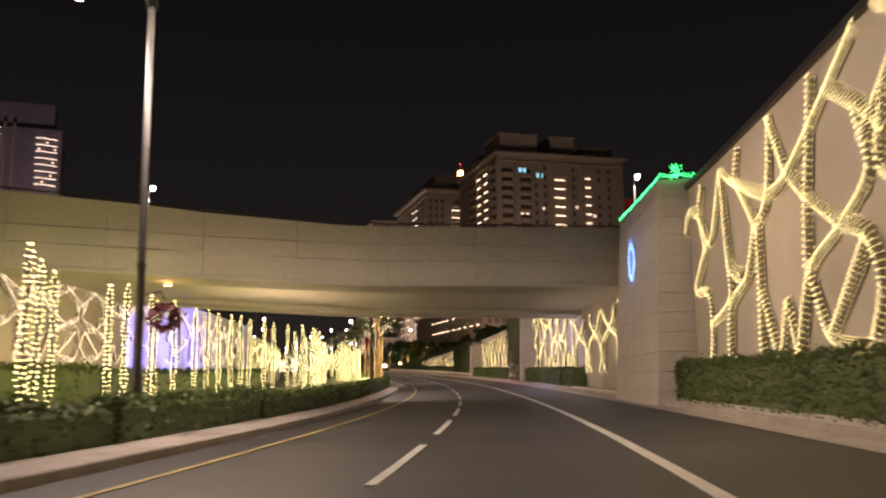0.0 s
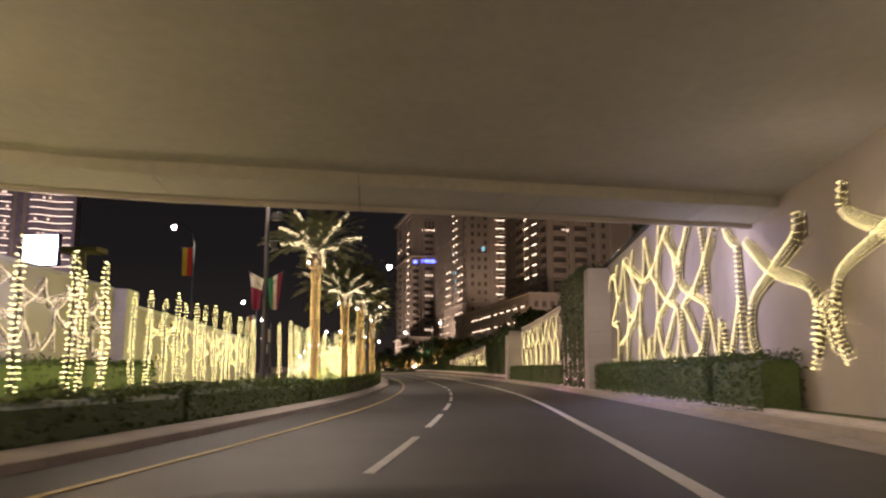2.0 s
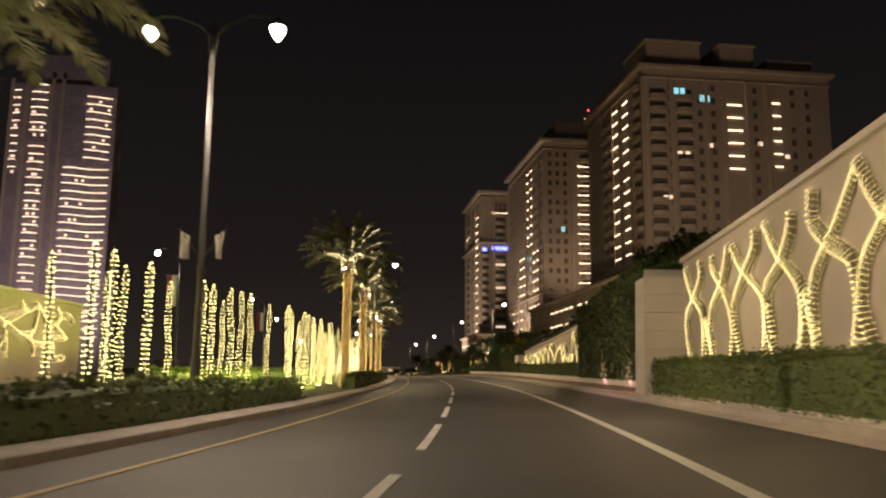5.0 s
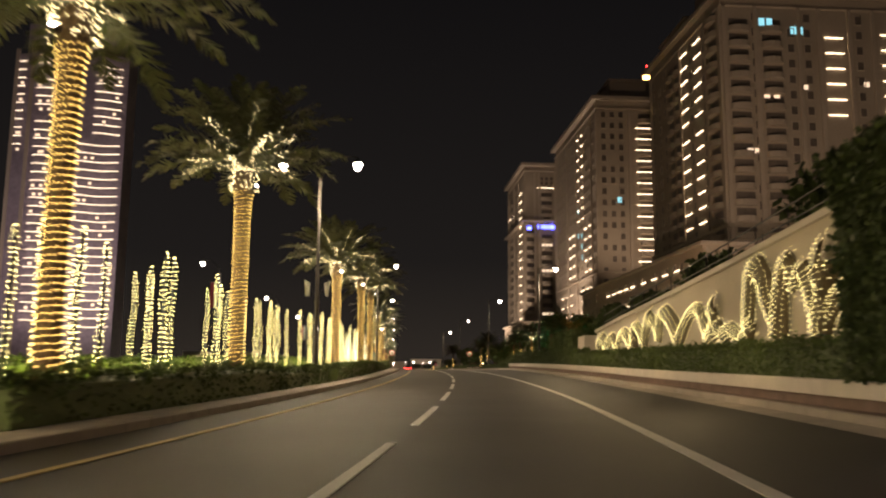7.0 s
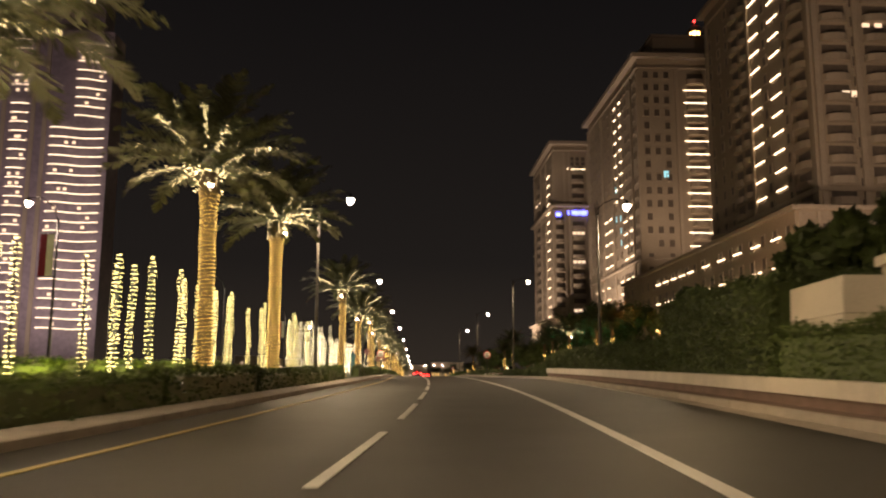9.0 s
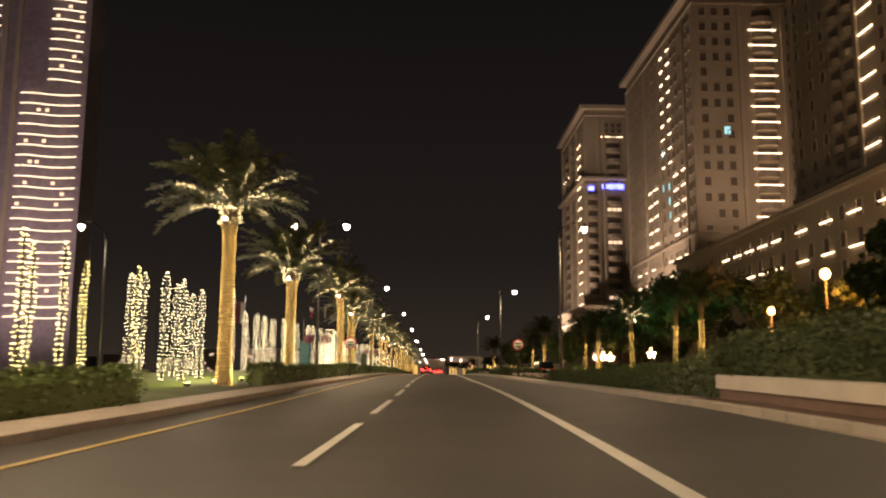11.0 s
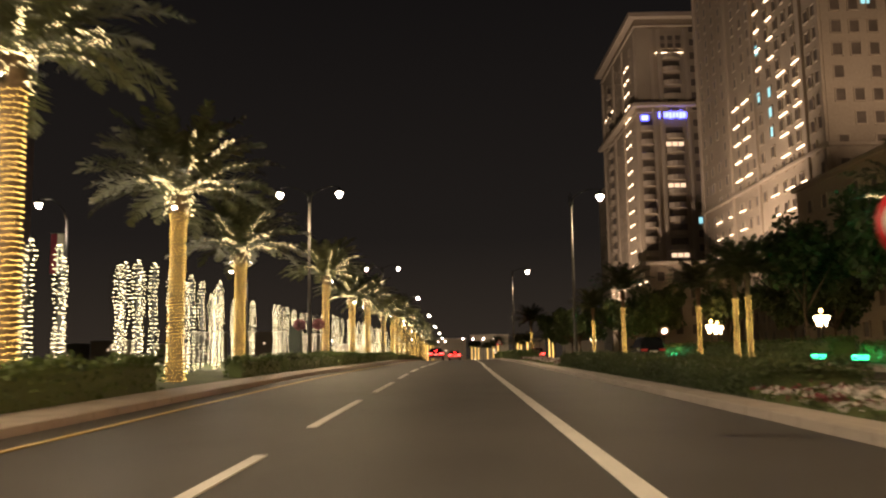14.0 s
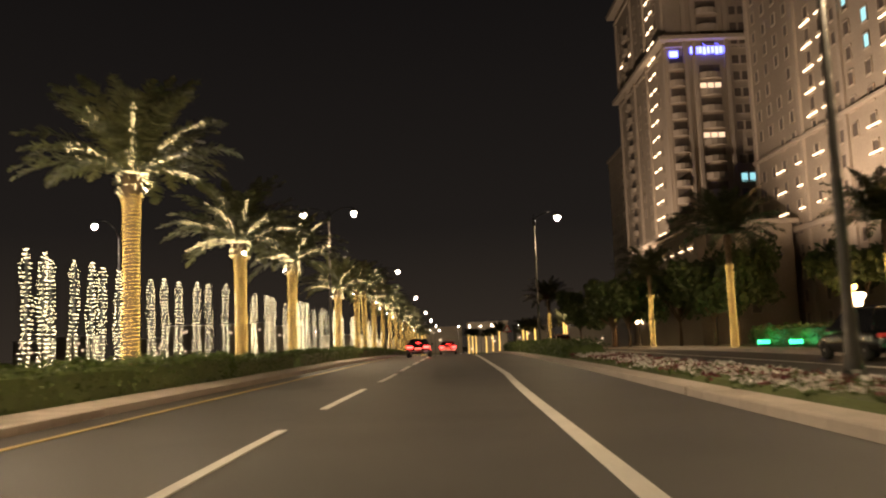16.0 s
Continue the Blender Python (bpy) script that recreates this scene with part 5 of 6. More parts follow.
# the upper road's lamp and planting seen over the walls
def upper_lamp(x, y, z, foot, reach=0.3, banner=None, power=500):
    k = (z - foot) / 9.8
    t = thing("street_lamp", (x, y, foot), "tall street lamp with a cloth banner beyond the median" if banner else "tall street lamp at the far end of the road" if power > 900 else "tall street lamp beyond the retaining walls", "street lamp", group="street lamps")
    part("pole", LAMP_POLE, t, m=Matrix.Diagonal((1, 1, k, 1)))
    part("arm", tube([(0, 0, 8.6 * k), (0.15 * reach, 0, 9.5 * k), (0.55 * reach, 0, 9.8 * k + 0.25), (reach, 0, 9.8 * k + 0.25)], 0.03, "arm", M_POLE, 6), t)
    head = part("lantern", LAMP_CAP, t, m=Matrix.Translation((reach, 0, 9.8 * k)))
    part("lantern_glass", LAMP_HEAD, head, "glowing warm white glass")
    lamp("street_light", Vector((x + reach, y, z - 0.42)), power, (1.0, 0.85, 0.65), 0.2, 0 if power > 900 else 166, Vector((x + reach, y + 0.01, z - 5)))
    if banner:
        top = 9.8 * k - 1.9
        for h in (0.0, 2.5):
            part("banner_arm", tube([(0, 0, top - h), (-1.0, 0, top - h)], 0.018, "banner_arm", M_POLE, 6), t)
        for n, mat in enumerate(banner):
            w = 0.8 / len(banner)
            part("banner", box_mesh((-0.95 + w * n, -0.012, top - 2.48), (-0.95 + w * (n + 1), 0.012, top - 0.02), mat, "banner", 0.004), t, "hanging cloth stripe")


M_YELLOWCLOTH = material("yellow_cloth", (0.6, 0.4, 0.04), 0.8, var=0.15, scale=0.3, bump=0.1)
upper_lamp(32.2, 58.3, 17.0, 7.3, 0.3, (M_SIGNRED,))
upper_lamp(-4.2, 68.5, 16.6, 6.55)
for y, cloth in ((151.1, (M_MAROON, M_WHITECLOTH)), (201, (M_MAROON, M_WHITECLOTH)), (245, None), (289, (M_MAROON, M_WHITECLOTH)), (333, None)):
    p = road(y, -23.8)
    upper_lamp(p.x + 2.1, p.y, gz(y) + 10.4, gz(y) - 0.25, -1.8, cloth)
p = road(107, -23.8)
upper_lamp(p.x + 2.1, p.y, gz(107) + 13.9, gz(107) - 0.25, -1.8, (M_YELLOWCLOTH, M_SIGNRED))


for i, (y, u, h, s) in enumerate(((22, 14, 5.5, 2.4), (12, 12.5, 5.0, 2.2), (60, 13, 3.0, 1.8), (78, 12.5, 3.4, 2.2), (84, 13.5, 3.6, 2.4), (100, 14, 3.0, 2.0), (112, 13, 2.6, 2.0), (122, 11.5, 2.8, 2.2), (128, 12, 2.6, 2.2), (143, 13, 3.0, 2.3), (158, 13.5, 3.2, 2.4))):
    p = road(y, u)
    tree((p.x, p.y, wall_top(y) - 0.4), h, s, 400 + i, "dark bushy tree on the high ground behind the wall", 3000, 0.26)


# ---- slip road and its planting ----
def build_slip():
    ys = span(208, 340, 4) + span(350, 420, 10)
    w = lambda y: min(max((y - 205) / 20, 0.05), 1)
    structure("slip_road", sweep([(10.3, 0.0), (13.5, 0.01), (lambda y: 10.3 + 6.8 * w(y), 0.0)], ys, "slip_road", M_ASPHALT, closed=False), "asphalt slip road beyond the island", "road")
    structure("slip_line", sweep([(13.35, 0.012), (13.35, 0.02), (13.5, 0.02), (13.5, 0.012)], span(226, 400, 4), "slip_line", M_PAINT), "white line on the slip road", "road line")
    structure("island", sweep([(lambda y: kerb_u(y) + 0.62, 0.1), (9.9, 0.12), (9.9, -0.1), (lambda y: kerb_u(y) + 0.62, -0.1)], span(206, 400, 4), "island", M_LAWN), "planted traffic island", "ground")
    structure("island_kerb", sweep([(9.9, -0.1), (9.9, 0.15), (10.05, 0.15), (10.05, -0.1)], span(206, 400, 3), "island_kerb", M_KERB), "pale kerb of the traffic island", "kerb")
    structure("slip_kerb", sweep([(17.1, -0.1), (17.1, 0.15), (17.25, 0.15), (17.25, -0.1)], span(226, 400, 3), "slip_kerb", M_KERB), "pale kerb of the slip road", "kerb")
    structure("slip_footway", sweep([(17.25, -0.1), (17.25, 0.14), (19.8, 0.14), (19.8, -0.1)], span(226, 400, 3), "slip_footway", M_PAVE), "pale footway beside the slip road", "pavement")
    hedge(240, 285, 24.2, 25.4, 0.0, 1.0, 320, "dark hedge with green lights below it", 120, 0.08, 0.12)
    hedge(292, 340, 25.4, 27, 0.0, 1.3, 321, "dark hedge beyond the slip road", 90, 0.1, 0.14)


build_slip()


def green_strip(y, u):
    t = thing("green_floodlight", road(y, u, 0.0), "low green floodlight in the planting", "floodlight", group="green floodlights", rz=heading(y))
    part("housing", box_mesh((-0.5, -0.08, 0.0), (0.5, 0.08, 0.12), M_DARKMETAL, "housing", 0.02), t)
    part("lens", box_mesh((-0.46, -0.06, 0.122), (0.46, 0.06, 0.4), M_GREEN, "lens", 0.05), t)
    lamp("green_glow", road(y, u - 0.3, 0.5), 24, (0.0, 1.0, 0.35), 0.1)


for y in (244.5, 247.5, 250.6, 256, 259, 262.2, 265, 268.4, 271.3, 276, 280, 284, 289.5):
    green_strip(y, 23.6)
green_strip(330, 24.8)
green_strip(336, 24.8)


def garden_lantern(at, k=1.0):
    """A black post with three tapering lit bowls under a small amber lamp."""
    t = thing("garden_lantern", at, "ornate lamp post with glowing tapered bowls", "lamp post", group="ornate lamp posts")
    part("post", lathe([(0.16, 0), (0.16, 0.25), (0.08, 0.3), (0.06, 2.4), (0.09, 2.45), (0.05, 2.5), (0.04, 3.6)], "post", M_DARKMETAL, 12), t)
    bowl = lathe([(0.05, -0.2), (0.1, -0.08), (0.16, 0.25), (0.31, 0.42), (0.33, 0.66), (0.0, 0.74)], "bowl", M_LANTERN, 12)
    for a in (0, 120, 240):
        v = Vector((0.36 * math.cos(radians(a)), 0.36 * math.sin(radians(a)), 0))
        part("bracket", tube([(0, 0, 2.6), v * 0.7 + Vector((0, 0, 2.55)), v + Vector((0, 0, 2.72))], 0.02, "bracket", M_DARKMETAL, 6), t)
        part("bowl", bowl, t, "glowing warm white glass bowl", m=Matrix.Translation(v + Vector((0, 0, 2.7))))
    part("finial_lamp", lathe([(0.03, 3.6), (0.12, 3.68), (0.16, 3.82), (0.11, 3.96), (0.0, 4.0)], "finial_lamp", M_AMBER, 12), t, "amber globe")
    lamp("lantern_glow", Vector(at) + Vector((-0.6, -0.5, 3.1)), 260 * k, (1.0, 0.55, 0.2), 0.35)


for y, u in ((284, 35.5), (308.5, 31.8), (330.5, 29.2), (363, 21.5), (336, 31.5), (262, 34)):
    garden_lantern(road(y, u, -0.02), 0.8)
for i, (y, u, h, s) in enumerate(((171, 14, 5.4, 1.9), (174, 11.8, 4.8, 1.6), (179, 14, 5.0, 2.0), (188, 14, 3.4, 2.0), (198, 17, 4.4, 2.6), (278, 27, 11.5, 5.0), (300, 27, 10.5, 4.2), (268, 33, 10.5, 4.2), (290, 30, 10.5, 4.4), (208, 20, 6.5, 3.2), (218, 24, 7.5, 3.4), (228, 27, 7.8, 3.6), (238, 30, 8.2, 3.6), (248, 33, 8.0, 3.4),
                                  (276, 41, 7.0, 3.2), (300, 42, 7.5, 3.4), (318, 37, 8, 4.0), (326, 36, 8, 3.8), (345, 24, 7.5, 3.9), (348, 27, 9, 4.2), (356, 24, 8, 3.8), (350, 17.8, 6.0, 2.8), (358, 17.8, 6.6, 2.9), (366, 19.5, 7.4, 3.0), (378, 17.5, 7.2, 3.0), (340, 34, 8, 3.4), (270, 40, 8, 3.6))):
    tree(road(y, u, -0.03), h, s, 500 + i, "dark leafy tree beside the slip road", 6000, 0.34)


# ---- signs ----
def round_sign(y, u, label, facing=0.0):
    t = thing("road_sign", road(y, u, 0.1), label, "road sign", group="round road signs", rz=heading(y) + facing)
    part("post", lathe([(0.04, -0.1), (0.04, 2.75), (0.0, 2.76)], "post", M_POLE, 10), t)
    disc = lambda r, d0, d1, mat, nm: part(nm, lathe([(0.0, d0), (r, d0), (r, d1), (0.0, d1)], nm, mat, 32), t, m=Matrix.Translation((0, -0.05, 2.3)) @ Matrix.Rotation(radians(90), 4, "X"))
    disc(0.41, 0.0, 0.02, M_SIGNRED, "rim")
    disc(0.33, 0.021, 0.026, M_SIGNWHITE, "face")
    for z, lo, hi in ((0.1, -0.22, 0.2), (-0.1, -0.18, 0.22)):
        part("symbol", box_mesh((lo, -0.082, 2.3 + z - 0.05), (hi, -0.0775, 2.3 + z + 0.05), M_SIGNBLACK, "symbol", 0.002), t)


round_sign(247.2, 7.05, "round white traffic sign with a red rim on a post")
round_sign(246.1, -4.75, "round white traffic sign with a red rim on the median")


def warning_sign(y, u):
    t = thing("warning_sign", road(y, u, 0.1), "white triangular warning sign with a red rim", "road sign", rz=heading(y))
    part("post", lathe([(0.04, -0.1), (0.04, 3.2), (0.0, 3.21)], "post", M_POLE, 10), t)
    for r, d, mat, nm in ((0.62, 0.0, M_SIGNRED, "rim"), (0.4, 0.022, M_SIGNWHITE, "face")):
        vs = [(r * math.cos(radians(a)), -0.05 - d - e, 2.7 + r * math.sin(radians(a))) for e in (0, 0.018) for a in (90, 210, 330)]
        part(nm, solid(vs, [(0, 1, 2), (5, 4, 3), (0, 3, 4, 1), (1, 4, 5, 2), (2, 5, 3, 0)], nm, mat), t)


warning_sign(378, 8.5)


# ---- cars ----
def wheel_parts(parent, x, y, r=0.33):
    m = Matrix.Translation((x, y, r)) @ Matrix.Rotation(radians(90), 4, "Y")
    w = part("wheel", lathe([(0.2, -0.1), (r - 0.03, -0.11), (r, -0.07), (r, 0.07), (r - 0.03, 0.11), (0.2, 0.1)], "tyre", M_RUBBER, 20), parent, "black rubber tyre", m=m)
    part("rim", lathe([(0.0, -0.105), (0.06, -0.1), (0.12, -0.08), (0.19, -0.09), (0.22, -0.1), (0.22, 0.1), (0.19, 0.09), (0.12, 0.08), (0.06, 0.1), (0.0, 0.105)], "rim", M_RIM, 20), w, "alloy rim")


def car(at, rz, paint, label, tall=False, lit=True):
    """Length 4.7 m along y, nose towards +y; sections are half widths at heights."""
    t = thing("car", at, label, "car", rz=rz)
    hgt = 1.72 if tall else 1.44
    deck = 1.05 if tall else 0.98
    stations = [(-2.34, 0.42, 0.62, 0.8), (-2.26, 0.3, 0.86, 0.88), (-1.9, 0.24, deck, 0.92), (-1.2, 0.22, deck + 0.02, 0.93), (0.0, 0.2, 0.97, 0.93), (1.0, 0.22, 0.95, 0.92), (1.7, 0.24, 0.86, 0.9), (2.15, 0.28, 0.72, 0.84), (2.34, 0.36, 0.58, 0.7)]
    ring = 12
    vs, fs = [], []
    for y, lo, hi, hw in stations:
        for k in range(ring):
            a = 2 * math.pi * k / ring
            cx, cz = math.cos(a), math.sin(a)
            sx, sz = math.copysign(abs(cx) ** 0.45, cx), math.copysign(abs(cz) ** 0.5, cz)
            vs.append((hw * sx * (1.0 - 0.06 * max(cz, 0)), y, (lo + hi) / 2 + (hi - lo) / 2 * sz))
    n = len(stations)
    for i in range(n - 1):
        for k in range(ring):
            a, b = i * ring + k, i * ring + (k + 1) % ring
            fs.append((a, a + ring, b + ring, b))
    fs += [tuple(range(ring)), tuple(reversed([(n - 1) * ring + k for k in range(ring)]))]
    part("body", solid(vs, fs, "body", paint, True), t)
    # cabin: glass below a painted roof
    back = -2.0 if tall else -1.75
    rows = [(deck - 0.1, back, 1.25, 0.84), (hgt - 0.25, back + (0.15 if tall else 0.55), 0.55, 0.72), (hgt - 0.06, back + (0.3 if tall else 0.95), 0.2, 0.62)]
    vs = []
    for z, yb, yf, hw in rows:
        vs += [(-hw, yb, z), (hw, yb, z), (hw, yf, z), (-hw, yf, z)]
    fs = [(4 * i + k, 4 * i + (k + 1) % 4, 4 * i + 4 + (k + 1) % 4, 4 * i + 4 + k) for i in range(2) for k in range(4)] + [(3, 2, 1, 0), (8, 9, 10, 11)]
    part("window", solid(vs, fs, "window", M_GLASS), t, "dark tinted glass")
    z, yb, yf, hw = rows[2]
    part("roof", box_mesh((-hw - 0.03, yb - 0.1, z - 0.05), (hw + 0.03, yf + 0.15, z + 0.06), paint, "roof", 0.05), t)
    for sx in (-1, 1):
        for (za, ya1, _, ha), (zb, yb1, _, hb) in zip(rows, rows[1:]):
            part("pillar", tube([(sx * ha, ya1, za), (sx * hb, yb1, zb)], 0.035, "pillar", paint, 6), t)
        wheel_parts(t, sx * 0.8, -1.42)
        wheel_parts(t, sx * 0.8, 1.45)
        part("mirror", box_mesh((sx * 0.98 - 0.09, 0.72, 0.95), (sx * 0.98 + 0.09, 0.86, 1.1), paint, "mirror", 0.03), t)
        y0 = -2.36
        part("tail_light", box_mesh((sx * 0.64 - 0.22, y0, 0.72), (sx * 0.64 + 0.22, y0 + 0.12, 0.86), M_RED if lit else M_SIGNRED, "tail_light", 0.02), t, "glowing red tail light")
        part("exhaust", tube([(sx * 0.55, -2.38, 0.32), (sx * 0.55, -2.2, 0.32)], 0.045, "exhaust", M_RIM, 10), t)
    part("number_plate", box_mesh((-0.26, -2.375, 0.62), (0.26, -2.33, 0.74), M_PLATE, "number_plate", 0.005), t, "pale number plate")
    part("bumper", box_mesh((-0.84, -2.4, 0.36), (0.84, -2.2, 0.56), paint, "bumper", 0.05), t)
    part("brake_lamp", box_mesh((-0.15, back + 0.2, deck + 0.12), (0.15, back + 0.24, deck + 0.15), M_RED if lit else M_SIGNRED, "brake_lamp", 0.005), t, "thin red brake lamp")
    if lit:
        m = pose(*at, 0, 0, rz)
        lamp("tail_glow", m @ Vector((0, -2.75, 0.75)), 9, (1.0, 0.04, 0.03), 0.2)


M_BLUECAR = material("blue_car_paint", (0.08, 0.16, 0.32), 0.3, metal=0.5, var=0.0, coat=1.0)
for y, u, paint, label, tall in ((340, -0.7, M_CARPAINT, "black saloon car with lit red tail lights", False), (366, 1.3, M_SILVER, "silver saloon car with lit red tail lights", False),
                                 (366, 13.6, M_SILVER, "pale off-road car with lit red tail lights", True), (389, 11.0, M_BLUECAR, "blue saloon car with lit red tail lights", False), (301, 15.8, M_CARPAINT, "black off-road car on the slip road", True)):
    car(road(y, u, 0.01), heading(y), paint, label, tall, u < 14)


# ---- towers ----


def window_mesh(w, h):
    """A recessed dark pane in a stone surround with a sill."""
    vs, fs = [], []
    def blk(lo, hi):
        o = len(vs)
        vs.extend([(x, y, z) for x in (lo[0], hi[0]) for y in (lo[1], hi[1]) for z in (lo[2], hi[2])])
        fs.extend([(o, o + 1, o + 3, o + 2), (o + 4, o + 6, o + 7, o + 5), (o, o + 4, o + 5, o + 1), (o + 2, o + 3, o + 7, o + 6), (o, o + 2, o + 6, o + 4), (o + 1, o + 5, o + 7, o + 3)])
    blk((-w / 2, -0.02, -h / 2), (w / 2, 0.1, h / 2))
    n = len(fs)
    e = 0.16
    blk((-w / 2 - e, -0.16, -h / 2 - e), (-w / 2, 0.1, h / 2 + e))
    blk((w / 2, -0.16, -h / 2 - e), (w / 2 + e, 0.1, h / 2 + e))
    blk((-w / 2, -0.16, h / 2), (w / 2, 0.1, h / 2 + e))
    blk((-w / 2 - e, -0.24, -h / 2 - e), (w / 2 + e, 0.1, -h / 2))
    me = solid(vs, fs, "window", M_TOWER_DARK)
    me.materials.append(M_TRIM)
    for i, p in enumerate(me.polygons):
        p.material_index = 0 if i < n else 1
    return me


def pane_mesh(w, h, mat):
    return box_mesh((-w / 2, -0.05, -h / 2), (w / 2, 0.06, h / 2), mat, "pane", 0.01)


def balcony_mesh(w, d):
    """A bowed balcony: slab, parapet and the dark opening behind."""
    vs, fs = [], []
    n = 7
    def arc(s, z):
        return [(w / 2 * s * math.sin(a), -d * s * max(math.cos(a), 0.0), z) for a in [math.pi * (-0.5 + k / (n - 1)) for k in range(n)]]
    for ringset, z0, z1 in ((1.0, -0.15, 0.12), (0.96, 0.12, 1.05)):
        o = len(vs)
        vs.extend(arc(ringset, z0) + arc(ringset, z1))
        for k in range(n - 1):
            fs.append((o + k, o + k + 1, o + n + k + 1, o + n + k))
        fs.append(tuple(o + n + k for k in range(n)))
        fs.append(tuple(o + k for k in reversed(range(n))))
    m = len(fs)
    o = len(vs)
    vs.extend([(-w / 2 * 0.86, -0.03, 1.05), (w / 2 * 0.86, -0.03, 1.05), (w / 2 * 0.86, -0.03, 2.7), (-w / 2 * 0.86, -0.03, 2.7)])
    fs.append((o, o + 1, o + 2, o + 3))
    me = solid(vs, fs, "balcony", M_TRIM)
    me.materials.append(M_TOWER_DARK)
    me.polygons[m].material_index = 1
    return me


WIN = window_mesh(1.3, 1.7)
WIN_WIDE = window_mesh(2.6, 1.7)
BAL = balcony_mesh(4.6, 1.4)
BAL_SMALL = balcony_mesh(3.2, 1.0)
BARS = {w: box_mesh((-w * 0.65, -0.2, -0.055), (w * 0.65, -0.04, 0.055), M_BAR, "light_bar", 0.015) for w in (1.6, 2.4, 3.0, 4.4, 5.0)}
LIT_CYAN = pane_mesh(1.2, 1.6, M_CYAN)
LIT_WARM = pane_mesh(1.2, 1.0, M_DIM)
FLOOR = 3.27


class Tower:
    def __init__(self, name, x0, y0, x1, y1, z1, label):
        self.b = gz(y0) - 0.3
        self.x0, self.y0, self.x1, self.y1, self.z1 = x0, y0, x1, y1, z1
        self.t = thing(name, (x0, y0, self.b), label, "apartment tower", kind="structure")
        part("wall", box_mesh((0, 0, 0), (x1 - x0, y1 - y0, z1 - self.b), M_TOWER, "wall"), self.t)

    def at(self, face, a, z):
        """A pose on the south (s: facing the road's start) or west (w) face at world x or y a."""
        if face == "s":
            return Matrix.Translation((a - self.x0, 0, z - self.b))
        return Matrix.Translation((0, a - self.y0, z - self.b)) @ Matrix.Rotation(radians(-90), 4, "Z")

    def put(self, name, mesh, face, a, z, label=""):
        return part(name, mesh, self.t, label, m=self.at(face, a, z))

    def band(self, z, h, out, name="cornice"):
        part(name, box_mesh((-out, -out, z - self.b), (self.x1 - self.x0 + out, self.y1 - self.y0 + out, z + h - self.b), M_TRIM, name, 0.1), self.t)

    def pilaster(self, face, a, w, z0, z1, out=0.5):
        if face == "s":
            lo, hi = (a - w / 2 - self.x0, -out, z0 - self.b), (a + w / 2 - self.x0, 0.1, z1 - self.b)
        else:
            lo, hi = (-out, a - w / 2 - self.y0, z0 - self.b), (0.1, a + w / 2 - self.y0, z1 - self.b)
        part("pilaster", box_mesh(lo, hi, M_TRIM, "pilaster", 0.05), self.t)

    def windows(self, face, cols, z0, z1, mesh=None, skip=0.0, rng=random):
        z = z0
        while z < z1:
            for a in cols:
                if rng.random() >= skip:
                    self.put("window", mesh or WIN, face, a, z)
            z += FLOOR

    def bars(self, face, cols, z0, z1, w, step=FLOOR):
        z = z0
        while z <= z1 + 0.1:
            for a in cols:
                self.put("light_bar", BARS[w], face, a, z, "glowing warm light bar")
            z += step

    def balconies(self, face, cols, z0, z1, mesh):
        z = z0
        while z < z1:
            for a in cols:
                self.put("balcony", mesh, face, a, z)
            z += FLOOR


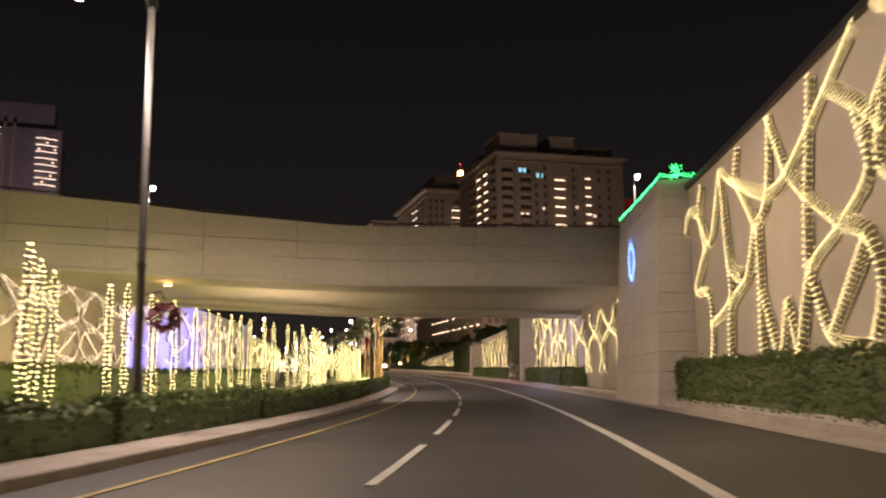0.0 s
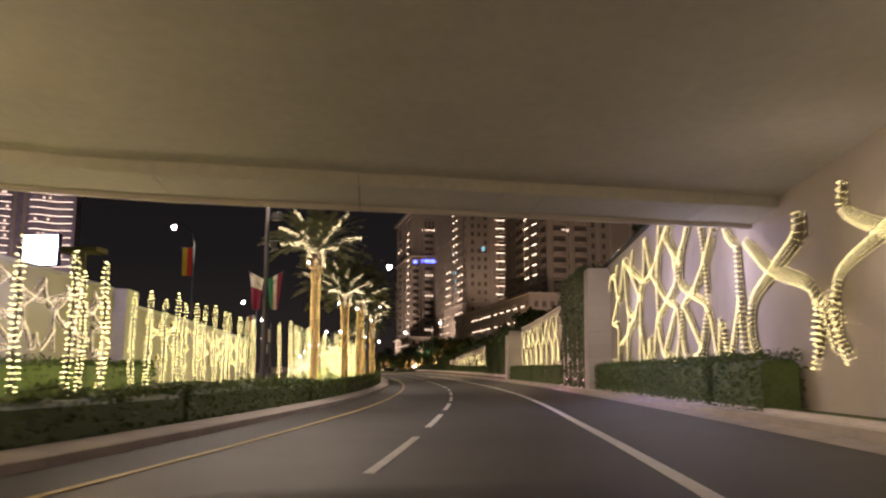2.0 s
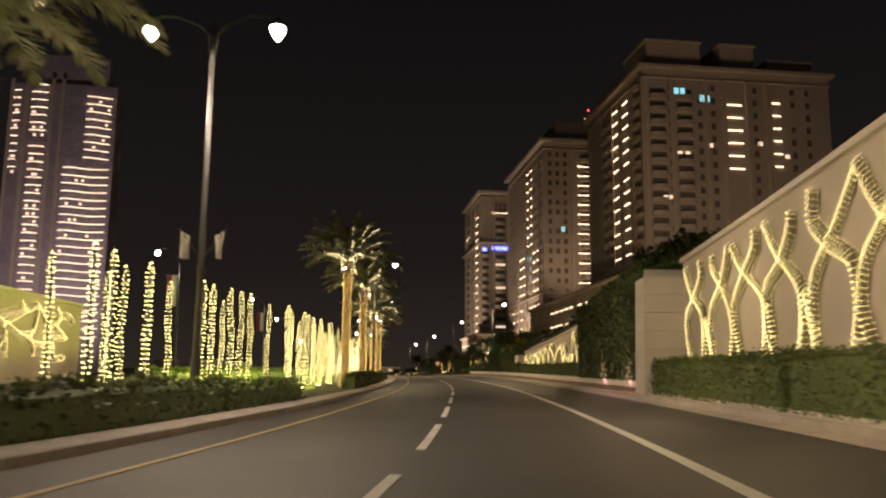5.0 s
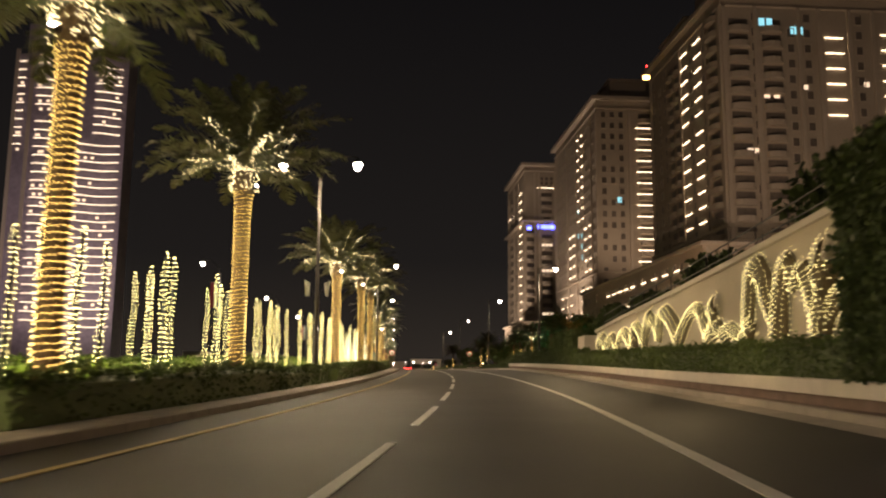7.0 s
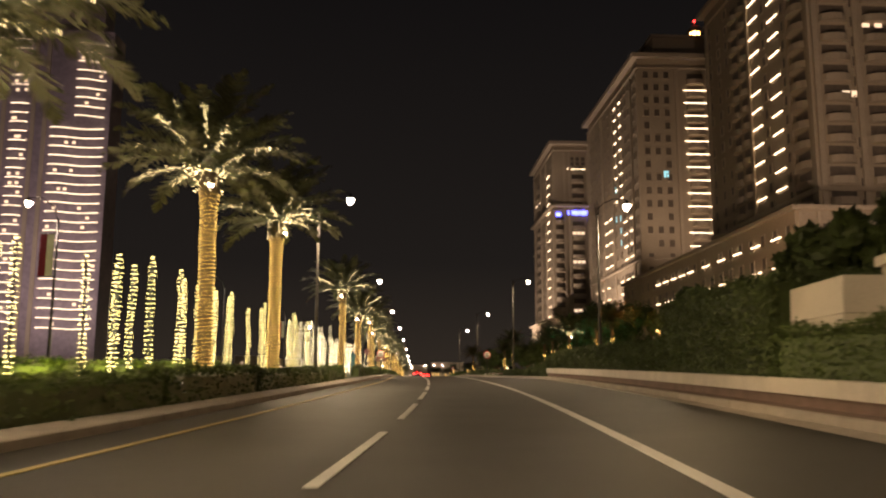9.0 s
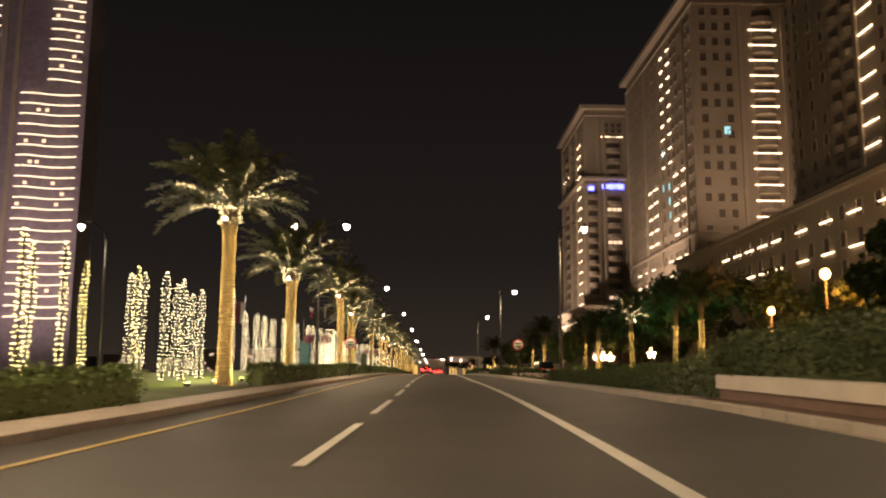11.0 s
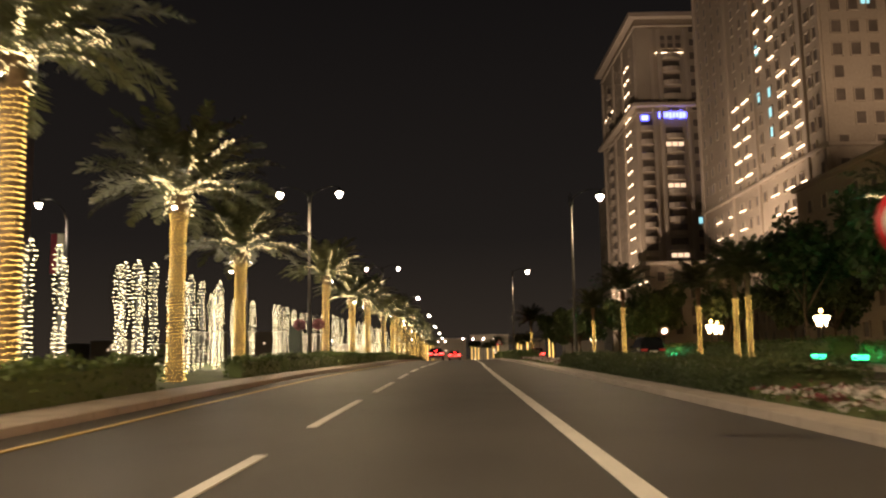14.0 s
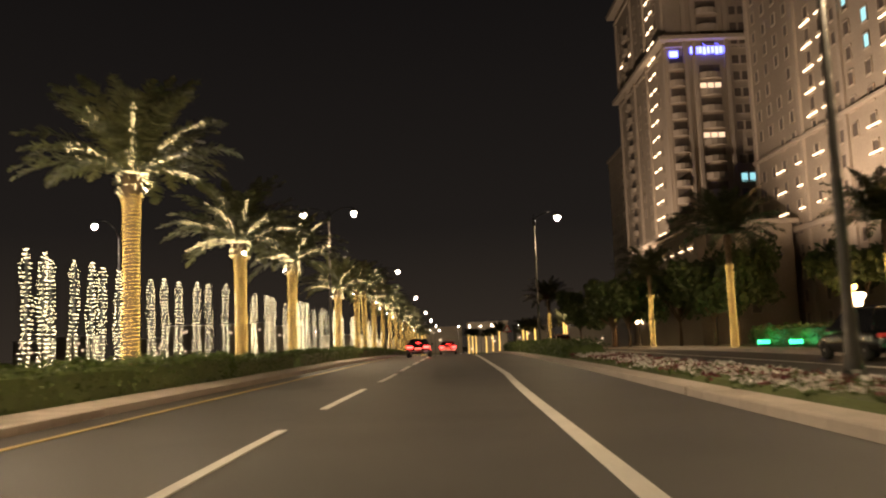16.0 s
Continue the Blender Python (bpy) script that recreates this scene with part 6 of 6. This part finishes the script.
def build_towers():
    rng = random.Random(77)
    a = Tower("tower_a", 86, 432, 106, 474, 84.5, "pale stone apartment tower with bowed balconies and a blue sign")
    a.band(84.5, 1.2, 1.8)
    a.band(82.6, 0.5, 0.5)
    a.band(62.9, 0.9, 1.6)
    a.band(61.7, 0.4, 0.4)
    a.band(24, 0.8, 0.6)
    a.balconies("s", [94.2], 26, 58, BAL)
    a.balconies("s", [94.2], 65, 76, BAL)
    a.balconies("s", [87.9], 28, 59, BAL_SMALL)
    a.bars("s", [93.8], 76.2, 76.2, 5.0)
    for x in (91.4, 97.6, 89.6):
        a.pilaster("s", x, 0.8, 5, 82)
    for x in (92.3, 94.2, 96.1):
        a.put("window", WIN, "s", x, 79.6)
        a.put("window", WIN, "s", x, 78.2)
    a.windows("s", [99.3, 101, 102.6], 10, 82, skip=0.08, rng=rng)
    a.windows("w", [434, 438.5, 450, 455, 461, 467.5, 471.5], 10, 80, skip=0.1, rng=rng)
    a.balconies("w", [464.5], 26, 78, BAL_SMALL)
    a.bars("w", [441.2, 444.4], 23.5, 76.5, 1.6)
    a.bars("w", [460, 469], 70.5, 70.5, 3.0)
    for y in (433, 447, 458, 473):
        a.pilaster("w", y, 0.9, 5, 82)
    for dz in (0.0, 0.9):
        a.put("window", WIN_WIDE, "s", 94.2, 64.2 + dz - 1.1)
    # blue lettering, illegible: a row of strokes
    for k in range(9):
        w, h = rng.uniform(0.42, 0.66), rng.uniform(1.4, 2.1)
        a.put("sign_bar", box_mesh((-w / 2, -0.3, -h / 2), (w / 2, -0.12, h / 2), M_BLUE, "sign_bar", 0.04), "s", 91.0 + 0.8 * k, 61.2, "glowing blue sign stroke")
    a.put("sign_bar", box_mesh((-0.8, -0.3, -0.6), (0.8, -0.12, 0.6), M_BLUE, "sign_bar", 0.05), "s", 87.4, 60.4, "glowing blue sign stroke")
    for x, z in ((99.4, 36), (101, 36)):
        a.put("lit_pane", LIT_CYAN, "s", x, z - 0.1, "window lit cyan")
    for z in (27.2, 43.5, 53.3):
        for x in (92.8, 94.2, 95.6):
            a.put("lit_pane", LIT_WARM, "s", x, z + 0.8, "dimly lit window")

    b = Tower("tower_b", 93, 352, 126, 409, 84, "broad pale stone apartment tower with many small windows and lit bars")
    b.band(84, 1.2, 1.6)
    b.band(81.5, 0.5, 0.4)
    b.band(33.4, 0.6, 0.5)
    b.band(20.6, 0.8, 0.7)
    top = thing("roof_block", (99, 358, 85.2), "set-back stone roof block of a tower", "roof block", kind="structure")
    part("wall", box_mesh((0, 0, -0.1), (22, 40, 7.0), M_TOWER, "wall"), top)
    part("cornice", box_mesh((-0.7, -0.7, 7.0), (22.7, 40.7, 7.8), M_TRIM, "cornice", 0.1), top)
    b.windows("w", [354, 356.5, 379.5, 394, 398, 402, 406], 8, 80, skip=0.06, rng=rng)
    b.windows("w", [361.5, 364.5, 367.5, 371.5, 376, 383, 387], 8, 80, skip=0.03, rng=rng)
    b.bars("w", [382.6, 387.4], 36, 49.2, 2.4)
    b.bars("w", [360.8, 366.6], 35.6, 48.8, 2.4)
    b.bars("w", [360.0, 365.8, 371.6], 23.8, 30.4, 2.4)
    b.bars("w", [386.6, 392.4, 399.6], 23.8, 30.4, 2.4)
    b.bars("w", [370, 375.4], 52.5, 79, 1.6)
    for z, y in ((47.4, 371.6), (44, 371.6), (40.7, 371.4), (47.9, 376.4), (56, 376)):
        b.put("lit_pane", LIT_CYAN, "w", y, z, "window lit cyan")
    for y in (352.6, 358.6, 378, 391, 408.4):
        b.pilaster("w", y, 0.9, 4, 81, 0.4)
    b.windows("s", [95, 97.6, 100.2, 113], 8, 80, skip=0.05, rng=rng)
    b.balconies("s", [107.4], 9, 78, BAL)
    b.bars("s", [107.4], 27.0, 76, 4.4)
    for x in (102.6, 111.6):
        b.pilaster("s", x, 0.8, 4, 81, 0.6)
    b.put("lit_pane", LIT_CYAN, "s", 99.4, 54.6, "window lit cyan")

    lan = thing("roof_lantern", (113.7, 367.7, 92.9), "small domed roof lantern lit amber with a red beacon", "roof lantern")
    part("drum", lathe([(1.9, 0), (1.9, 2.2), (2.2, 2.3), (2.2, 2.6), (1.6, 2.7)], "drum", M_TOWER, 8), lan)
    part("lit_glass", lathe([(1.3, 2.7), (1.3, 5.2), (0.0, 5.3)], "lit_glass", M_AMBER, 8), lan, "amber lit glass")
    for k in range(8):
        v = (1.55 * math.cos(k * math.pi / 4), 1.55 * math.sin(k * math.pi / 4))
        part("column", tube([(*v, 2.65), (*v, 5.3)], 0.17, "column", M_TRIM, 6), lan)
    part("dome", lathe([(2.1, 5.25), (2.1, 5.6), (1.7, 6.3), (0.9, 7.0), (0.15, 7.3), (0.1, 8.2), (0.0, 8.3)], "dome", M_TRIM, 16), lan)
    part("beacon", lathe([(0.0, 8.2), (0.22, 8.35), (0.22, 8.6), (0.0, 8.75)], "beacon", M_RED, 8), lan, "red beacon")

    c = Tower("tower_c", 99, 276, 148, 321, 81, "massive stone apartment tower with stacked balconies and lit bars")
    c.band(81, 1.0, 1.4)
    c.band(78.6, 0.5, 0.4)
    c.band(33, 0.7, 0.6)
    for x, y, w, d, h in ((100.5, 276.9, 14, 16, 6.6), (120, 277.2, 9, 14, 6.6), (101, 300, 16, 18, 4.5), (133, 278, 12, 20, 3.2)):
        blk = thing("roof_block", (x, y, 82.0), "set-back stone roof block of a tower", "roof block", kind="structure")
        part("wall", box_mesh((0, 0, -0.1), (w, d, h), M_TOWER, "wall"), blk)
        part("cornice", box_mesh((-0.5, -0.5, h), (w + 0.5, d + 0.5, h + 0.6), M_TRIM, "cornice", 0.08), blk)
    c.bars("w", [289, 297], 36.2, 55.8, 3.0)
    c.bars("w", [289, 297], 60, 77, 3.0)
    c.balconies("w", [280.5], 8, 78, BAL)
    c.balconies("w", [302, 306], 8, 74, BAL_SMALL)
    c.windows("w", [285.4, 293, 310, 314, 318.5], 8, 78, skip=0.05, rng=rng)
    c.balconies("s", [102.6, 109.5], 8, 76, BAL)
    c.windows("s", [106, 113.5, 117, 128, 138, 142], 8, 78, skip=0.05, rng=rng)
    c.bars("s", [122.6], 56.3, 75.6, 3.0)
    c.bars("s", [133.7], 57.3, 74.4, 1.6)
    c.bars("s", [122.6, 133.7], 30, 44, 1.6)
    for x in (99.5, 106.1, 115.2, 119.5, 126, 131):
        c.pilaster("s", x, 0.8, 4, 79, 0.4)
    for y in (276.5, 284, 299.5, 320):
        c.pilaster("w", y, 0.9, 4, 79, 0.4)
    for x, z in ((107.6, 75.6), (109.2, 75.6), (114.2, 74), (115.6, 74)):
        c.put("lit_pane", LIT_CYAN, "s", x, z, "window lit pale cyan")
    for x, z in ((104, 48.5), (105.5, 48.5), (108, 60), (110, 60), (116, 62), (129, 63), (136, 60)):
        c.put("lit_pane", LIT_WARM, "s", x, z, "dimly lit window")

    pod = Tower("podium", 88, 262, 99, 352, 27, "low stone podium with arches before the towers")
    pod.band(27, 0.7, 0.6)
    pod.windows("w", [264 + 4.2 * i for i in range(21)], 8, 26, WIN, 0.1, rng)
    pod.bars("w", [304, 309, 314, 319, 324], 20, 24, 2.4, 4.0)
    pod.bars("w", [268, 275, 282, 289, 296], 20, 24, 2.4, 4.0)
    pod.windows("s", [90, 92.4, 94.8, 97.2], 8, 26, WIN, 0.0, rng)
    for x in (88.6, 91.2, 93.6, 96, 98.4):
        pod.pilaster("s", x, 0.5, 4, 26.8, 0.3)
    low = Tower("low_house", 78, 395, 92, 432, 22, "low pale stone house with lit bars beside the tower")
    low.band(22, 0.6, 0.8)
    low.bars("w", [398 + 5 * i for i in range(7)], 12.5, 19, 1.6)
    low.windows("w", [400 + 5 * i for i in range(6)], 10, 20, WIN, 0.1, rng)
    low.windows("s", [80, 83, 86], 10, 20, WIN, 0.0, rng)
    far = Tower("tower_e", 96, 520, 112, 540, 62, "plain distant apartment tower")
    far.windows("s", [98 + 3 * i for i in range(5)], 10, 60, WIN, 0.1, rng)
    far.windows("w", [522 + 4 * i for i in range(5)], 10, 60, WIN, 0.1, rng)
    far.band(62, 0.8, 0.6)


build_towers()


def build_left_tower():
    """A tall pale tower with strips of wavy light lines, one to each floor."""
    rng = random.Random(5)
    x0, x1, y0, z1 = -113.0, -69.6, 450, 142.0
    base = gz(y0)
    t = thing("tower_d", (x0, y0, base), "tall mauve-lit tower with light lines along its floors", "tower", kind="structure")

    def front(x):
        f = (x - x0) / (x1 - x0)
        return Vector((x - x0, -3.0 * math.sin(math.pi * (0.1 + 0.8 * f)), 0))

    n = 14
    pts = [front(x0 + (x1 - x0) * i / n) for i in range(n + 1)] + [Vector((x1 - x0, 11, 0)), Vector((0, 11, 0))]
    m = len(pts)
    for name, za, zb, k in (("curtain_wall", 0.0, 129.0 - base, 1.0), ("roof_storey", 129.0 - base, z1 - base, 0.82)):
        c = Vector(((x1 - x0) * 0.46, 5, 0))
        ring = [c + (p - c) * k for p in pts]
        vs = [(p.x, p.y, za) for p in ring] + [(p.x, p.y, zb) for p in ring]
        part(name, solid(vs, [(i, (i + 1) % m, m + (i + 1) % m, m + i) for i in range(m)] + [tuple(range(m, 2 * m))], name, M_TOWER_GLASSY), t)
    for x in (-112.4, -106.0, -95.4, -91.2):
        p = front(x)
        part("pier", box_mesh((p.x - 0.7, p.y - 0.45, 0), (p.x + 0.7, p.y + 0.5, 131 - base), M_TOWER, "pier"), t)
    # strips: left end, right end, lowest and highest line
    for xa, xb, lo, hi in ((-111.4, -108.4, 92, 128), (-103.8, -97.2, 108, 130), (-103.4, -97, 24, 104), (-81.2, -71.3, 97, 127), (-89, -71, 22, 94)):
        z = lo - base
        while z < hi - base:
            spine = [front(xa + (xb - xa) * i / 10) + Vector((0, -0.55, z + 0.25 * math.sin(i * 0.06 * (xb - xa) ** 0.8 + 0.8))) for i in range(11)]
            if xb > -70:
                spine.append(spine[-1] + Vector((0.3, 5, 0)))
            part("floor_light", tube(spine, 0.085, "floor_light", M_LINE, 5), t, "warm white light line along a floor edge")
            part("floor_edge", tube([p + Vector((0, 0.3, -0.25)) for p in spine], 0.14, "floor_edge", M_TOWER, 5), t)
            for _ in range(rng.choice((0, 0, 1, 2))):
                p = front(rng.uniform(xa + 0.8, xb - 0.8))
                part("lit_pane", LIT_WARM, t, "dimly lit window", m=Matrix.Translation((p.x, p.y - 0.1, z - 1.8)))
            z += 3.35


M_TOWER_GLASSY = material("mauve_stone_and_glass", (0.3, 0.25, 0.27), 0.55, var=0.25, scale=9.0, fine=0.6, bump=0.0)
M_LINE = glow("warm_line", (1.0, 0.78, 0.55), 1.9, False)
build_left_tower()


def build_far():
    """Low buildings, lamps and lit palms that close the road far ahead."""
    rng = random.Random(3)
    for i in range(14):
        x = -180 + 26 * i
        w, h = rng.uniform(14, 24), rng.uniform(8, 20)
        hs = thing("house", (x, 700 + rng.uniform(0, 40), 1.5), "distant low building with a few lit windows", "building", group="distant buildings")
        part("wall", box_mesh((0, 0, 0), (w, 14, h), M_TOWER, "wall"), hs)
        part("roof", box_mesh((-0.4, -0.4, h), (w + 0.4, 14.4, h + 0.5), M_TRIM, "roof", 0.05), hs)
        for k in range(5):
            part("window", LIT_WARM, hs, "lit window", m=Matrix.Translation((rng.uniform(1.5, w - 1.5), -0.06, rng.uniform(2, h - 1.5))))
    gold = tube([(0, 0, 0), (0.05, 0, 2.6), (0, 0, 5.2)], [0.16, 0.13, 0.13], "lit_trunk", M_LITTRUNK, 8)
    for y, u, h in ((600, 6.9, 7.6), (598, 8.3, 7.2), (602, 9.7, 7.4), (590, 13.2, 6.8), (585, 15.4, 7.0), (470, 17.6, 5.6), (474, 18.8, 5.4), (462, 19.6, 5.6), (430, 22, 5.4), (446, 24.5, 5.6), (500, 13.6, 6.2), (540, -7.5, 7.5), (515, -7.5, 6.6), (490, -7.5, 6.0), (470, -7.5, 5.6)):
        t = thing("lit_palm", road(y, u, -0.02), "distant palm with its trunk wound in gold lights", "palm tree", group="distant lit palms")
        part("lit_trunk", gold, t, "trunk wound with gold lights", m=Matrix.Diagonal((1, 1, h / 5.2, 1)))
        part("crown", PALMS[0][1], t, m=Matrix.Translation((0, 0, h - 6.3)))
    for y, u in ((652, 3), (655, 8), (650, 13), (656, 18), (652, 30), (650, 52), (655, -22), (650, -60)):
        p = road(y, u)
        upper_lamp(p.x, p.y, gz(y) + 12.2, gz(y) - 0.1, 0.3, None, 2200)


M_LITTRUNK = glow("far_gold_lights", (1.0, 0.62, 0.16), 1.0, False)
build_far()

# unseen floodlights added to wash the towers from the podiums and the street
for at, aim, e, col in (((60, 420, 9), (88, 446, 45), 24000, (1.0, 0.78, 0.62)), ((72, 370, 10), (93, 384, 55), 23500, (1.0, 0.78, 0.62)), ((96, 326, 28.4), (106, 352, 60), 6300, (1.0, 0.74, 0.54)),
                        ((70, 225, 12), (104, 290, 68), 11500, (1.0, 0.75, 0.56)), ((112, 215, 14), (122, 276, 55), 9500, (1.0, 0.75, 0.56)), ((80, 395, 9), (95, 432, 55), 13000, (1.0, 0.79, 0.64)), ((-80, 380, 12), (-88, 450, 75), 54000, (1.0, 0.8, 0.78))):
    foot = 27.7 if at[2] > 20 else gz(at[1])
    f = thing("floodlight", (at[0], at[1], foot), "added floodlight mast that brightens the tower fronts", "floodlight", group="tower floodlights")
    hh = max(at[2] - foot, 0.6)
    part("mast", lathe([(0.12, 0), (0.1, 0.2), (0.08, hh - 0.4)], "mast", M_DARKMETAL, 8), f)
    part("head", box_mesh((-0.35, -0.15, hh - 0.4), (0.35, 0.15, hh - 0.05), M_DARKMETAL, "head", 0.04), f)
    lamp("added_flood", Vector(at) + Vector((0, 0, 0.2)), e, col, 0.4, 100, Vector(aim))


def amber_lamp(at, h):
    t = thing("amber_lamp", at, "lamp post with a glowing amber globe", "lamp post", group="amber lamp posts")
    part("post", lathe([(0.14, 0), (0.08, 0.3), (0.06, h - 0.35)], "post", M_DARKMETAL, 10), t)
    part("globe", lathe([(0.05, h - 0.35), (0.22, h - 0.25), (0.3, h), (0.22, h + 0.25), (0.0, h + 0.35)], "globe", M_AMBER, 14), t, "amber globe")
    lamp("amber_glow", Vector(at) + Vector((0, -0.6, h)), 700, (1.0, 0.36, 0.08), 0.3)


amber_lamp(road(237.5, 24.8), 6.6)
amber_lamp(road(258.0, 29.7), 5.7)
